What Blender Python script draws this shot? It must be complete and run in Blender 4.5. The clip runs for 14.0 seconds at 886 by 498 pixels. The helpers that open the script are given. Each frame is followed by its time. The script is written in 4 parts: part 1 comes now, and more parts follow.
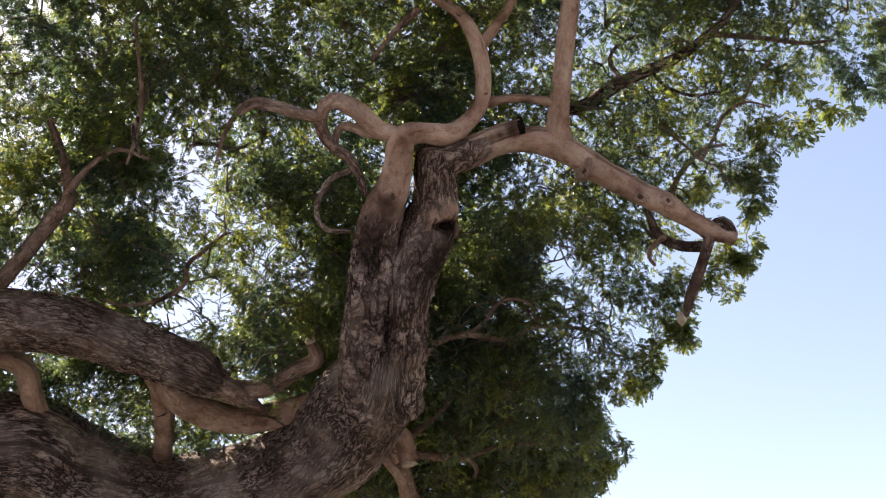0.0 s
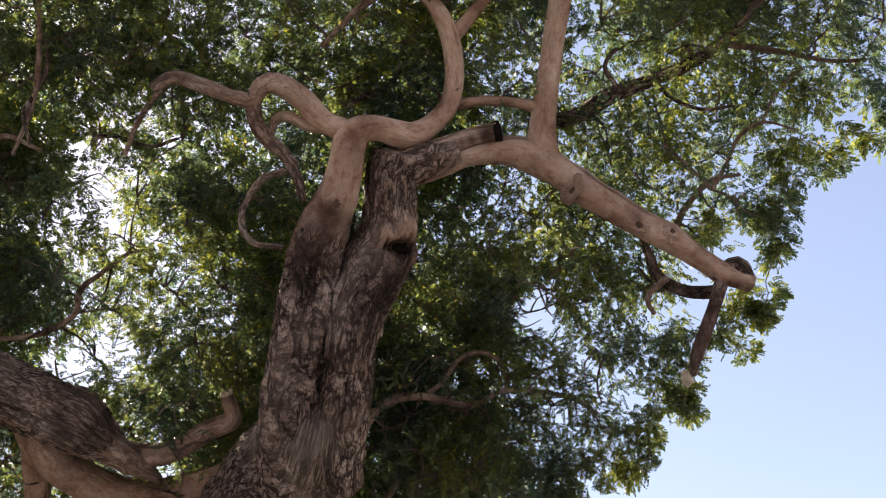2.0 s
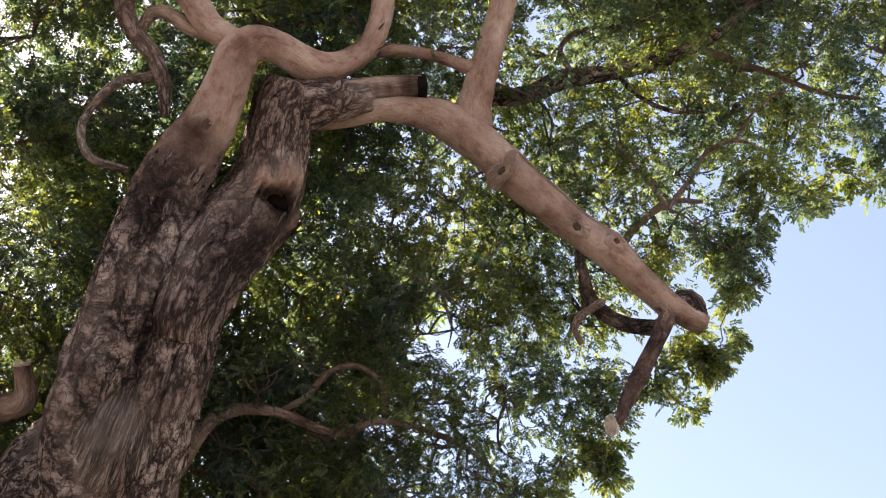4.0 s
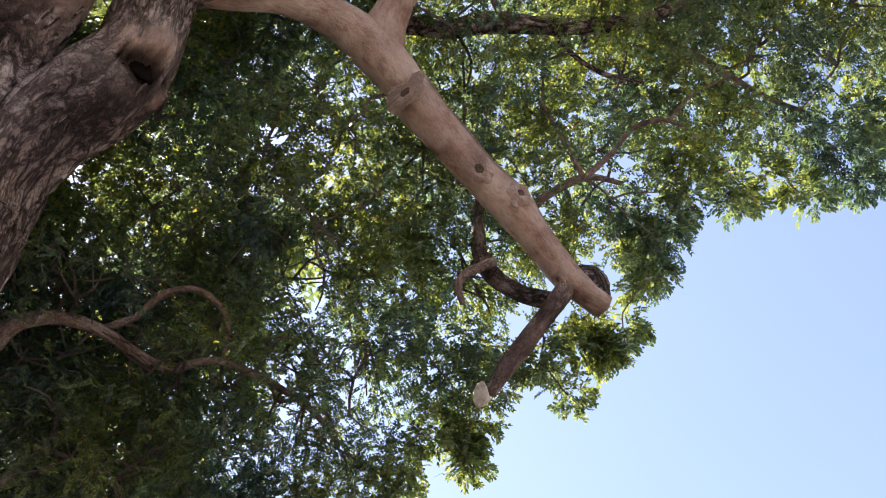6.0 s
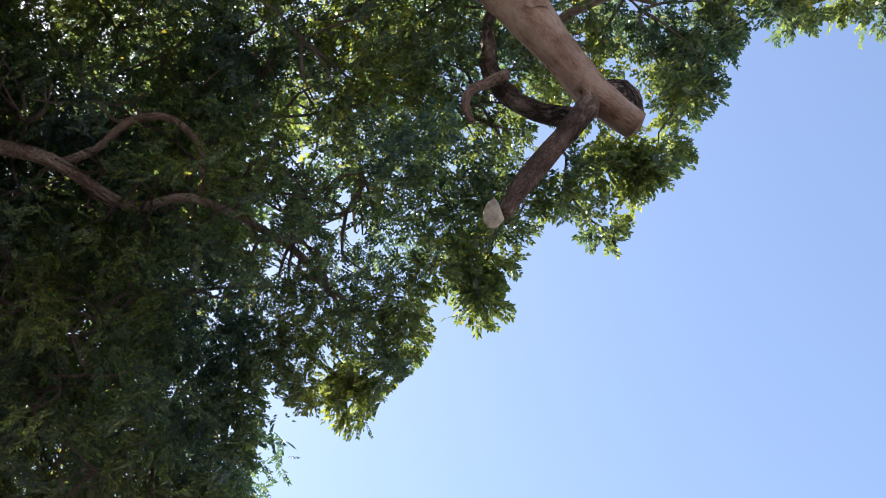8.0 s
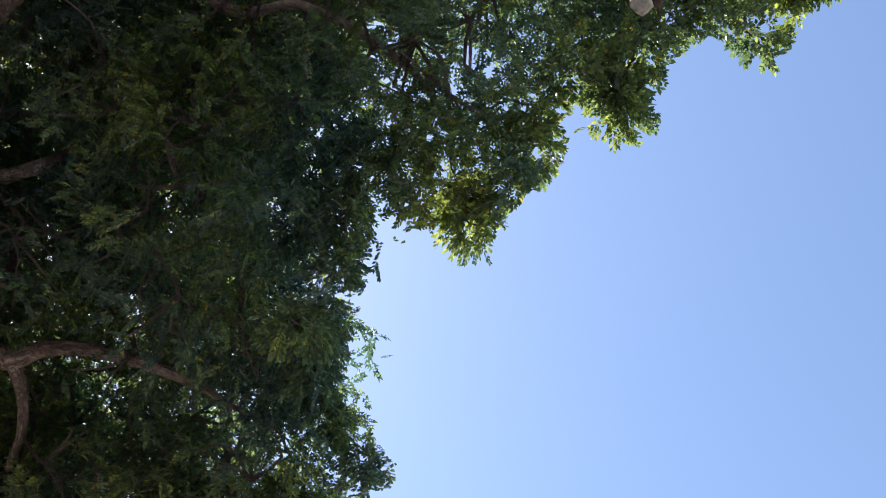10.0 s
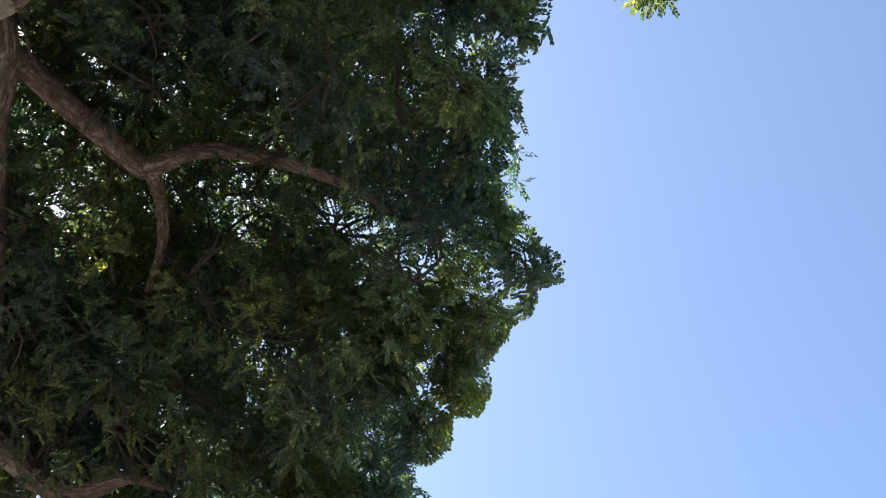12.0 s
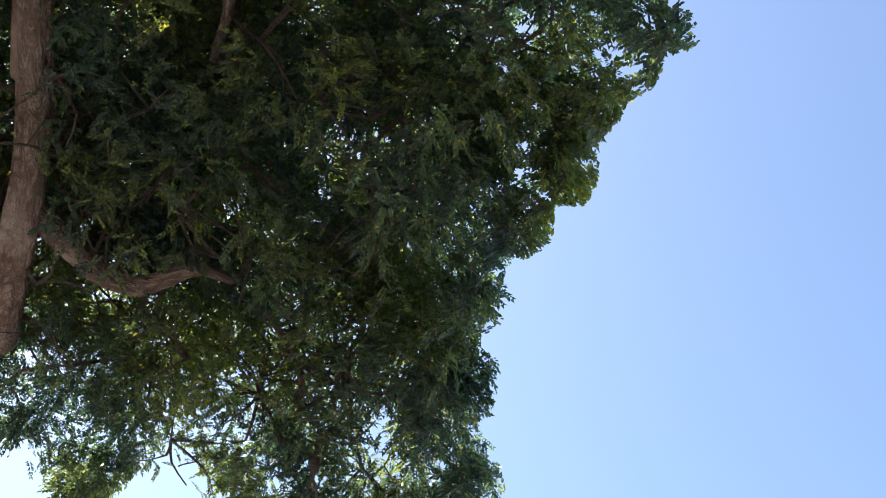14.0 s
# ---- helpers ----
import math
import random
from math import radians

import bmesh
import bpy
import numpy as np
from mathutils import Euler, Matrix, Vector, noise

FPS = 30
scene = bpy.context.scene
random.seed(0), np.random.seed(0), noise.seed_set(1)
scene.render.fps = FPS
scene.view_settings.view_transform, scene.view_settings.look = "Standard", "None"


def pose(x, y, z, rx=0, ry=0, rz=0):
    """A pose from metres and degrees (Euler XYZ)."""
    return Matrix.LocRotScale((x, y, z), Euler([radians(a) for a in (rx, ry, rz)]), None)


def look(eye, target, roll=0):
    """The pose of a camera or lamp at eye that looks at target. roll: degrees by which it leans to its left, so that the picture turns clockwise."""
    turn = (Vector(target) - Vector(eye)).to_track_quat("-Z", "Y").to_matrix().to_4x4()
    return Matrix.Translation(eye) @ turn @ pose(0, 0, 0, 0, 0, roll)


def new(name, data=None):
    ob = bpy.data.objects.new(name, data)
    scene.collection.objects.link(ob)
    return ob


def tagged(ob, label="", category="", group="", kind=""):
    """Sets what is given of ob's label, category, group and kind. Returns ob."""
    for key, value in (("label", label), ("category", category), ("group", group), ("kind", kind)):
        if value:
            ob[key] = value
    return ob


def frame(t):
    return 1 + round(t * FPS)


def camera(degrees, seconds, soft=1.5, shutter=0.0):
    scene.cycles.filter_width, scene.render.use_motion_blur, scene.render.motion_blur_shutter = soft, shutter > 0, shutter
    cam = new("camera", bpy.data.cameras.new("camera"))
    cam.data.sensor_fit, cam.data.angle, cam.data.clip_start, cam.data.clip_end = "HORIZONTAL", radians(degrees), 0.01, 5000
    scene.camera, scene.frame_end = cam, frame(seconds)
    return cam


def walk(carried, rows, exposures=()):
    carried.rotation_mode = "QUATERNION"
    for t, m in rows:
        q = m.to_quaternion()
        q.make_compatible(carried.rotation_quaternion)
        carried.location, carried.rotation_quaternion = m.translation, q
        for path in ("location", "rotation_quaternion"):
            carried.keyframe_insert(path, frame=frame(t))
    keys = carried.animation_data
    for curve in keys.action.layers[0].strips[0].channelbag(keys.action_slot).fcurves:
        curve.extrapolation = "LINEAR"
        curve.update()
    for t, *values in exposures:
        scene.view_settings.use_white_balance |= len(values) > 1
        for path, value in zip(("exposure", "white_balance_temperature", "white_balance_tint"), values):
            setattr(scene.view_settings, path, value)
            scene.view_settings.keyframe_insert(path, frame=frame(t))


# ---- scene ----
# ---- camera and walk ----
cam = camera(44.92, 14.0, soft=1.0)
walk(cam, [
    (0, pose(-0.073, 0.014, 1.451, 120.99, 6.24, -0.38)),
    (0.5, pose(-0.042, 0.077, 1.414, 121.06, 5.55, -0.64)),
    (1, pose(-0.024, 1.053, 1.481, 124.38, 5.73, -1.01)),
    (1.5, pose(0.022, 1.672, 1.531, 127.12, 5.56, -1.82)),
    (2, pose(0.083, 2.204, 1.549, 129.67, 5.11, -3.30)),
    (2.5, pose(0.187, 2.776, 1.610, 132.09, 4.20, -5.14)),
    (2.7, pose(0.226, 3.025, 1.684, 132.91, 3.98, -5.80)),
    (4.8, pose(0.861, 4.936, 1.645, 142.96, 0.28, -15.30)),
    (5, pose(0.926, 5.066, 1.646, 143.48, 0.41, -15.78)),
    (5.5, pose(1.093, 5.364, 1.688, 144.70, -0.90, -19.23)),
    (6, pose(1.256, 5.603, 1.690, 146.24, -1.52, -22.19)),
    (6.5, pose(1.436, 5.906, 1.781, 147.32, -1.43, -22.33)),
    (7, pose(1.602, 6.173, 1.816, 147.22, -2.02, -21.96)),
    (7.5, pose(1.754, 6.428, 1.816, 147.11, -2.50, -21.62)),
    (8, pose(1.861, 6.712, 1.831, 147.20, -2.59, -19.97)),
    (8.2, pose(1.896, 6.828, 1.846, 147.16, -3.07, -19.94)),
    (10.3, pose(2.064, 8.175, 1.646, 152.49, -6.96, -20.39)),
    (10.5, pose(2.029, 8.266, 1.657, 152.32, -7.07, -20.10)),
    (11, pose(1.935, 8.510, 1.615, 151.94, -7.00, -19.55)),
    (11.5, pose(1.916, 8.748, 1.604, 150.71, -7.54, -18.42)),
    (12, pose(1.909, 8.935, 1.570, 149.43, -8.51, -17.26)),
    (12.5, pose(1.888, 9.143, 1.619, 147.82, -9.79, -17.54)),
    (13, pose(1.882, 9.284, 1.693, 146.67, -10.35, -18.15)),
    (13.5, pose(1.893, 9.358, 1.765, 144.22, -11.49, -17.68)),
    (14, pose(1.796, 9.485, 1.848, 140.34, -10.98, -16.59)),
], exposures=[(0.0, 1.28, 8050, 20), (2.5, 1.45, 8300, 21), (5.0, 1.93, 7800, 21), (7.5, 1.53, 6950, 15), (11.0, 1.24, 6350, 11), (14.0, 1.31, 6500, 11)])

# ---- sky and sun ----
SUN_AZ, SUN_EL = radians(-42), radians(51)
SUN_DIR = Vector((math.sin(SUN_AZ) * math.cos(SUN_EL), math.cos(SUN_AZ) * math.cos(SUN_EL), math.sin(SUN_EL)))
world = bpy.data.worlds.new("sky")
world.use_nodes = True
scene.world = world
wn = world.node_tree
sky = wn.nodes.new("ShaderNodeTexSky")
sky.sky_type = "NISHITA"
sky.sun_disc = False
sky.sun_elevation, sky.sun_rotation = SUN_EL, SUN_AZ
sky.air_density, sky.dust_density, sky.ozone_density = 1.0, 0.5, 1.1
wn.links.new(sky.outputs[0], wn.nodes["Background"].inputs[0])
wn.nodes["Background"].inputs[1].default_value = 0.12
lamp = bpy.data.lights.new("sun", "SUN")
lamp.energy, lamp.angle, lamp.color = 5.0, radians(0.53), (1.0, 0.95, 0.86)
new("sun", lamp).matrix_world = look(SUN_DIR * 60, (0, 0, 0))

# ---- materials ----


def material(name):
    m = bpy.data.materials.new(name)
    m.use_nodes = True
    nt = m.node_tree
    return m, nt, nt.nodes["Principled BSDF"]


def node(nt, kind, **values):
    n = nt.nodes.new("ShaderNode" + kind)
    for key, value in values.items():
        n.inputs[key.replace("_", " ")].default_value = value
    return n


def ramp(nt, source, stops):
    r = nt.nodes.new("ShaderNodeValToRGB")
    while len(r.color_ramp.elements) < len(stops):
        r.color_ramp.elements.new(0.5)
    for e, (pos, col) in zip(r.color_ramp.elements, stops):
        e.position, e.color = pos, (*col, 1)
    nt.links.new(source, r.inputs[0])
    return r.outputs[0]


def mix(nt, fac, a, b, blend="MIX"):
    n = nt.nodes.new("ShaderNodeMix")
    n.data_type, n.blend_type = "RGBA", blend
    for sock, v in ((n.inputs[0], fac), (n.inputs[6], a), (n.inputs[7], b)):
        if isinstance(v, (int, float)):
            sock.default_value = v
        elif isinstance(v, tuple):
            sock.default_value = (*v, 1)
        else:
            nt.links.new(v, sock)
    return n.outputs[2]


def bark_material():
    m, nt, bsdf = material("bark")
    L = nt.links.new

    def math_node(op, x, y, z=0.0):
        n = nt.nodes.new("ShaderNodeMath")
        n.operation = op
        for sock, v in zip(n.inputs, (x, y, z)):
            if isinstance(v, (int, float)):
                sock.default_value = v
            else:
                L(v, sock)
        return n.outputs[0]

    def stretched(along):
        n = nt.nodes.new("ShaderNodeMapping")
        n.inputs["Scale"].default_value = (1.0, along, 1.0)
        L(uv.outputs[0], n.inputs[0])
        return n.outputs[0]

    def fibre(scale, along, detail, rough=0.6, distort=0.0):
        n = node(nt, "TexNoise", Scale=scale, Detail=detail, Roughness=rough, Distortion=distort)
        L(stretched(along), n.inputs["Vector"])
        return n.outputs[0]

    uv = nt.nodes.new("ShaderNodeUVMap")
    geo = nt.nodes.new("ShaderNodeNewGeometry")
    age = nt.nodes.new("ShaderNodeAttribute")
    age.attribute_name = "age"
    # furrows: where a stretched noise crosses its middle
    wide = math_node("ABSOLUTE", math_node("SUBTRACT", fibre(12.0, 0.42, 4.0, 0.6, 0.35), 0.5), 0.0)
    fine = math_node("ABSOLUTE", math_node("SUBTRACT", fibre(27.0, 0.5, 4.0, 0.65, 0.3), 0.5), 0.0)
    strand = fibre(60.0, 0.3, 5.0, 0.75)
    grain = fibre(38.0, 0.5, 6.0, 0.7)
    blotch = node(nt, "TexNoise", Scale=2.6, Detail=5.0, Roughness=0.6)
    L(geo.outputs["Position"], blotch.inputs["Vector"])
    rough = node(nt, "TexNoise", Scale=1.5, Detail=3.0, Roughness=0.55)
    L(geo.outputs["Position"], rough.inputs["Vector"])
    plate = ramp(nt, blotch.outputs[0], [(0.34, (0.23, 0.16, 0.156)), (0.5, (0.39, 0.292, 0.286)), (0.64, (0.54, 0.44, 0.438))])
    plate = mix(nt, 0.6, plate, ramp(nt, strand, [(0.3, (0.7, 0.66, 0.65)), (0.6, (1.1, 1.09, 1.08))]), "MULTIPLY")
    dark = mix(nt, 1.0, ramp(nt, wide, [(0.0, (0.05, 0.038, 0.044)), (0.03, (0.26, 0.215, 0.235)), (0.075, (0.9, 0.88, 0.89)), (0.14, (1.15, 1.15, 1.16))]), ramp(nt, fine, [(0.0, (0.2, 0.165, 0.18)), (0.05, (1, 1, 1))]), "MULTIPLY")
    # darkens the stains, and the shade painted on branches and in dents
    stain_shade = nt.nodes.new("ShaderNodeAttribute")
    stain_shade.attribute_name = "stain_shade"
    old = mix(nt, ramp(nt, rough.outputs[0], [(0.36, (0.45, 0.45, 0.45)), (0.54, (1, 1, 1))]), plate, dark, "MULTIPLY")
    young = ramp(nt, blotch.outputs[0], [(0.34, (0.2, 0.118, 0.107)), (0.44, (0.345, 0.228, 0.208)), (0.55, (0.43, 0.302, 0.28)), (0.68, (0.52, 0.385, 0.366))])
    fleck = ramp(nt, grain, [(0.32, (0.62, 0.5, 0.42)), (0.5, (1, 1, 1))])
    young = mix(nt, 0.7, young, fleck, "MULTIPLY")
    smudge = fibre(9.0, 0.6, 4.0, 0.6, 0.6)
    young = mix(nt, 0.85, young, ramp(nt, smudge, [(0.33, (0.5, 0.4, 0.37)), (0.44, (0.95, 0.86, 0.82)), (0.55, (1.0, 1.0, 1.0)), (0.68, (1.12, 1.18, 1.2))]), "MULTIPLY")
    clean = mix(nt, age.outputs["Fac"], young, old)
    L(mix(nt, stain_shade.outputs["Fac"], clean, mix(nt, 1.0, clean, (0.23, 0.185, 0.185), "MULTIPLY")), bsdf.inputs["Base Color"])
    bsdf.inputs["Roughness"].default_value = 0.85
    bsdf.inputs["Specular IOR Level"].default_value = 0.3
    ridge = math_node("MINIMUM", wide, 0.12)
    ridge = math_node("MULTIPLY_ADD", math_node("MINIMUM", fine, 0.07), 0.6, ridge)
    ridge = math_node("MULTIPLY", math_node("MULTIPLY_ADD", strand, 0.1, ridge), age.outputs["Fac"])
    height = math_node("MULTIPLY_ADD", grain, 0.06, ridge)
    bump = node(nt, "Bump", Strength=1.0, Distance=0.28)
    L(height, bump.inputs["Height"])
    L(bump.outputs[0], bsdf.inputs["Normal"])
    return m


def leaf_material():
    m, nt, bsdf = material("leaf")
    L = nt.links.new
    geo = nt.nodes.new("ShaderNodeNewGeometry")
    patch = node(nt, "TexNoise", Scale=1.5, Detail=3.0, Roughness=0.6)
    L(geo.outputs["Position"], patch.inputs["Vector"])
    a = ramp(nt, geo.outputs["Random Per Island"], [(0.0, (0.021, 0.033, 0.038)), (0.6, (0.034, 0.051, 0.05)), (0.97, (0.062, 0.081, 0.046)), (1.0, (0.12, 0.09, 0.03))])
    b = ramp(nt, patch.outputs[0], [(0.38, (0.52, 0.68, 1.15)), (0.66, (1.45, 1.28, 0.72))])
    col = mix(nt, 1.0, a, b, "MULTIPLY")
    L(col, bsdf.inputs["Base Color"])
    bsdf.inputs["Roughness"].default_value = 0.32
    trans = nt.nodes.new("ShaderNodeBsdfTranslucent")
    L(mix(nt, 1.0, col, (6.6, 6.2, 2.2), "MULTIPLY"), trans.inputs[0])
    ms = nt.nodes.new("ShaderNodeMixShader")
    ms.inputs[0].default_value = 0.46
    L(bsdf.outputs[0], ms.inputs[1])
    L(trans.outputs[0], ms.inputs[2])
    L(ms.outputs[0], nt.nodes["Material Output"].inputs[0])
    return m


def plain(name, stops, scale, rough=0.9, gloss=0.4):
    m, nt, bsdf = material(name)
    geo = nt.nodes.new("ShaderNodeNewGeometry")
    n = node(nt, "TexNoise", Scale=scale, Detail=6.0, Roughness=0.65)
    nt.links.new(geo.outputs["Position"], n.inputs["Vector"])
    nt.links.new(ramp(nt, n.outputs[0], stops), bsdf.inputs["Base Color"])
    bsdf.inputs["Roughness"].default_value = rough
    bsdf.inputs["Specular IOR Level"].default_value = gloss
    bump = node(nt, "Bump", Strength=0.5, Distance=0.02)
    nt.links.new(n.outputs[0], bump.inputs["Height"])
    nt.links.new(bump.outputs[0], bsdf.inputs["Normal"])
    return m


BARK = bark_material()
LEAF = leaf_material()
GRASS = plain("grass", [(0.3, (0.11, 0.104, 0.074)), (0.5, (0.19, 0.177, 0.132)), (0.72, (0.28, 0.255, 0.2))], 1.7)
CUT = plain("cut_wood", [(0.3, (0.2, 0.155, 0.14)), (0.6, (0.42, 0.35, 0.31))], 24.0)
# scar wood, toned dark for the shade in the knots' hollows
SCAR_SHADE = plain("scar_wood_shade", [(0.3, (0.035, 0.02, 0.017)), (0.7, (0.11, 0.068, 0.058))], 30.0)
# rot on the stub's end, also the shade painted inside the stem's hollow
CHAR_AND_SHADE = plain("dark_rot_and_shade", [(0.3, (0.004, 0.003, 0.004)), (0.7, (0.014, 0.01, 0.01))], 18.0, gloss=0.06)

# ---- ground ----
bm = bmesh.new()
N = 60
for j in range(N + 1):
    for i in range(N + 1):
        u, v = 2 * i / N - 1, 2 * j / N - 1
        x, y = 1500 * u * abs(u) ** 2, 1500 * v * abs(v) ** 2
        bm.verts.new((x, y, 0.06 * noise.noise((x * 0.2, y * 0.2, 0)) if abs(x) + abs(y) < 60 else 0))
bm.verts.ensure_lookup_table()
for j in range(N):
    for i in range(N):
        k = j * (N + 1) + i
        bm.faces.new([bm.verts[q] for q in (k, k + 1, k + N + 2, k + N + 1)])
me = bpy.data.meshes.new("ground")
bm.to_mesh(me)
bm.free()
me.materials.append(GRASS)
tagged(new("ground", me), "dry straw coloured park grass under the tree", "ground", kind="structure")

# ---- tree ----
tree = new("tree")
tree.location = (-7.4, 9.6, 0)
tagged(tree, "spreading old shade tree with pale limbs and feathery green leaves", "tree")
# dark seeping stains and rot on the old bark, and shade painted on two branches: place and radius
STAINS_AND_SHADE = [(0.1, 7.99, 6.75, 0.12), (0.07, 8.06, 6.7, 0.18), (0.02, 8.13, 6.63, 0.2), (-0.04, 8.19, 6.56, 0.22), (-0.09, 8.26, 6.49, 0.2), (-0.13, 8.33, 6.4, 0.16), (0.58, 8.35, 6.58, 0.16), (0.52, 8.42, 6.48, 0.22), (0.47, 8.49, 6.38, 0.23), (0.38, 8.52, 6.29, 0.2), (0.69, 8.51, 6.64, 0.12)]
# entries 2 to 7 paint shade on the hanging and hooked branches
STAINS_AND_SHADE += [(1.27, 7.78, 7.30, 0.09), (2.86, 8.75, 6.05, 0.22), (2.95, 8.63, 6.22, 0.18), (2.78, 8.86, 5.90, 0.2), (2.83, 8.68, 6.42, 0.14), (2.68, 8.69, 6.50, 0.12), (2.57, 8.64, 6.62, 0.1), (-0.30, 8.98, 5.62, 0.22), (-0.10, 8.92, 5.60, 0.2), (-1.85, 9.47, 6.11, 0.3), (1.22, 7.75, 7.24, 0.05), (1.13, 7.77, 7.22, 0.05), (1.04, 7.79, 7.19, 0.05), (0.95, 7.80, 7.16, 0.045), (0.87, 7.81, 7.13, 0.045)]
NODES = []      # points along the limbs to which the twigs join
OPEN_NODES = []     # those of the limbs that run bare below the leaves


def link(name, me, mat, label="", kind=""):
    me.materials.append(mat)
    ob = new(name, me)
    ob.parent = tree
    ob.matrix_parent_inverse = Matrix.Translation(-tree.location)
    return tagged(ob, label, kind=kind)


def spline(pts, step):
    """Points of a smooth curve through pts (x, y, z, r), about step apart."""
    p = np.array(pts, float)
    p = np.vstack([2 * p[0] - p[1], p, 2 * p[-1] - p[-2]])
    p[0, 3], p[-1, 3] = p[1, 3], p[-2, 3]
    out = []
    for i in range(1, len(p) - 2):
        n = max(2, int(np.linalg.norm(p[i + 1, :3] - p[i, :3]) / step))
        for t in np.arange(n) / n:
            a, b, c, d = p[i - 1:i + 3]
            out.append(0.5 * (2 * b + (c - a) * t + (2 * a - 5 * b + 4 * c - d) * t ** 2 + (3 * b - a - 3 * c + d) * t ** 3))
    out.append(p[-2])
    out = np.array(out)
    out[:, 3] = np.maximum(out[:, 3], 0.004)
    return out


def tube_arrays(c, sides, relief=0.0, seed=0.0, lump=0.0, age=(1.0, 1.0)):
    """Vertices, quads, uv of a tube along c (x, y, z, r), with rounded ends."""
    n = len(c)
    tan = np.gradient(c[:, :3], axis=0)
    tan /= np.linalg.norm(tan, axis=1)[:, None] + 1e-9
    side = np.cross(tan[0], (0, 0, 1.0))
    if np.linalg.norm(side) < 0.1:
        side = np.cross(tan[0], (1.0, 0, 0))
    v, length = [], np.concatenate([[0], np.cumsum(np.linalg.norm(np.diff(c[:, :3], axis=0), axis=1))])
    uv = []
    tough = np.clip(np.interp(length / length[-1], np.linspace(0, 1, len(age)), age), 0, 1)
    r_mean = max(0.02, float(np.median(c[:, 3])))
    for k in range(n):
        side = side - tan[k] * np.dot(side, tan[k])
        side /= np.linalg.norm(side)
        up = np.cross(tan[k], side)
        for s in range(sides):
            a = 2 * math.pi * s / sides
            r = c[k, 3]
            ca, sa = math.cos(a), math.sin(a)
            if lump:
                r *= 1 + lump * noise.noise((ca * 1.3 + seed, sa * 1.3, length[k] * 1.6 / (r_mean * 6 + 0.3)))
                r *= 1 + 0.45 * lump * noise.noise((ca * 2.2 + seed, sa * 2.2 + 4.0, length[k] * 1.1 / (r_mean + 0.05)))
            if relief and tough[k] > 0:
                w = 0.5 * noise.noise((ca * 3, sa * 3, length[k] * 2.2 + seed))
                q = noise.noise(((ca + w * 0.3) * 7 + seed, (sa + w * 0.3) * 7, length[k] * 1.7))
                q2 = noise.noise((ca * 16 + seed, sa * 16, length[k] * 5.0))
                r += tough[k] * relief * (1.3 - 2.6 * abs(q) + 0.5 * q2)
            v.append(c[k, :3] + r * (ca * side + sa * up))
            uv.append((s / sides * 2 * math.pi * r_mean, length[k]))
    f = [(k * sides + s, k * sides + (s + 1) % sides, (k + 1) * sides + (s + 1) % sides, (k + 1) * sides + s) for k in range(n - 1) for s in range(sides)]
    for end, at in ((0, 0), (n - 1, 1)):
        v.append(c[end, :3] + tan[end] * c[end, 3] * (0.35 if at else -0.35))
        uv.append((0, length[end]))
        base = end * sides
        for s in range(sides):
            f.append((base + s, base + (s + 1) % sides, len(v) - 1) if at else (base + (s + 1) % sides, base + s, len(v) - 1))
    return v, f, uv, np.concatenate([np.repeat(length / length[-1], sides), [0, 1]])


def stain_shade_layer(me, v):
    """How deeply each vertex lies in one of the stains or patches of painted shade."""
    co = np.array(v)
    stain_shade = np.zeros(len(co))
    for x, y, z, rad in STAINS_AND_SHADE:
        d = np.linalg.norm(co - (x, y, z), axis=1) / rad
        for k in np.where(d < 1.6)[0]:
            stain_shade[k] = max(stain_shade[k], 1.25 - d[k] + 0.55 * noise.noise(co[k] * 7.0))
    me.attributes.new("stain_shade", "FLOAT", "POINT").data.foreach_set("value", np.clip(stain_shade, 0, 1).astype(np.float32))


def limb(name, pts, age=(0.15, 0.0), label="", sides=0, cut=None, veiled=False):
    """A limb through pts (x, y, z, r). age: 1 is old ridged bark, 0 smooth pale bark, at even steps along it.
    veiled: leaves hang in front of it."""
    r = max(p[3] for p in pts)
    step = 0.03 if age[0] > 0.5 and r > 0.15 else max(0.03, 0.35 * r)
    c = spline(pts, step)
    big = age[0] > 0.5
    sides = sides or (72 if big and r > 0.15 else 20 if r > 0.07 else 12)
    v, f, uv, along = tube_arrays(c, sides, min(0.026, 0.08 * r) if big else 0.0, seed=len(NODES) * 0.37, lump=0.16, age=age)
    me = bpy.data.meshes.new(name)
    me.from_pydata(v, [], f)
    att = me.attributes.new("age", "FLOAT", "POINT")
    att.data.foreach_set("value", np.clip(np.interp(along, np.linspace(0, 1, len(age)), age), 0, 1).astype(np.float32))
    layer = me.uv_layers.new(name="UVMap")
    idx = np.empty(len(me.loops), np.int32)
    me.loops.foreach_get("vertex_index", idx)
    layer.data.foreach_set("uv", np.array(uv, np.float32)[idx].ravel())
    me.polygons.foreach_set("use_smooth", np.ones(len(me.polygons), bool))
    me.update()
    stain_shade_layer(me, v)
    ob = link(name, me, BARK, label)
    NODES.extend([tuple(q) for q in c[::3]])
    if not veiled:
        OPEN_NODES.extend([tuple(q) for q in c[::3]])
    if cut:
        t = Vector(c[-1, :3] - c[-3, :3]).normalized()
        face(ob, c[-1, :3] + 0.35 * c[-1, 3] * np.array(t), t, 1.02 * c[-1, 3], cut)
    return ob


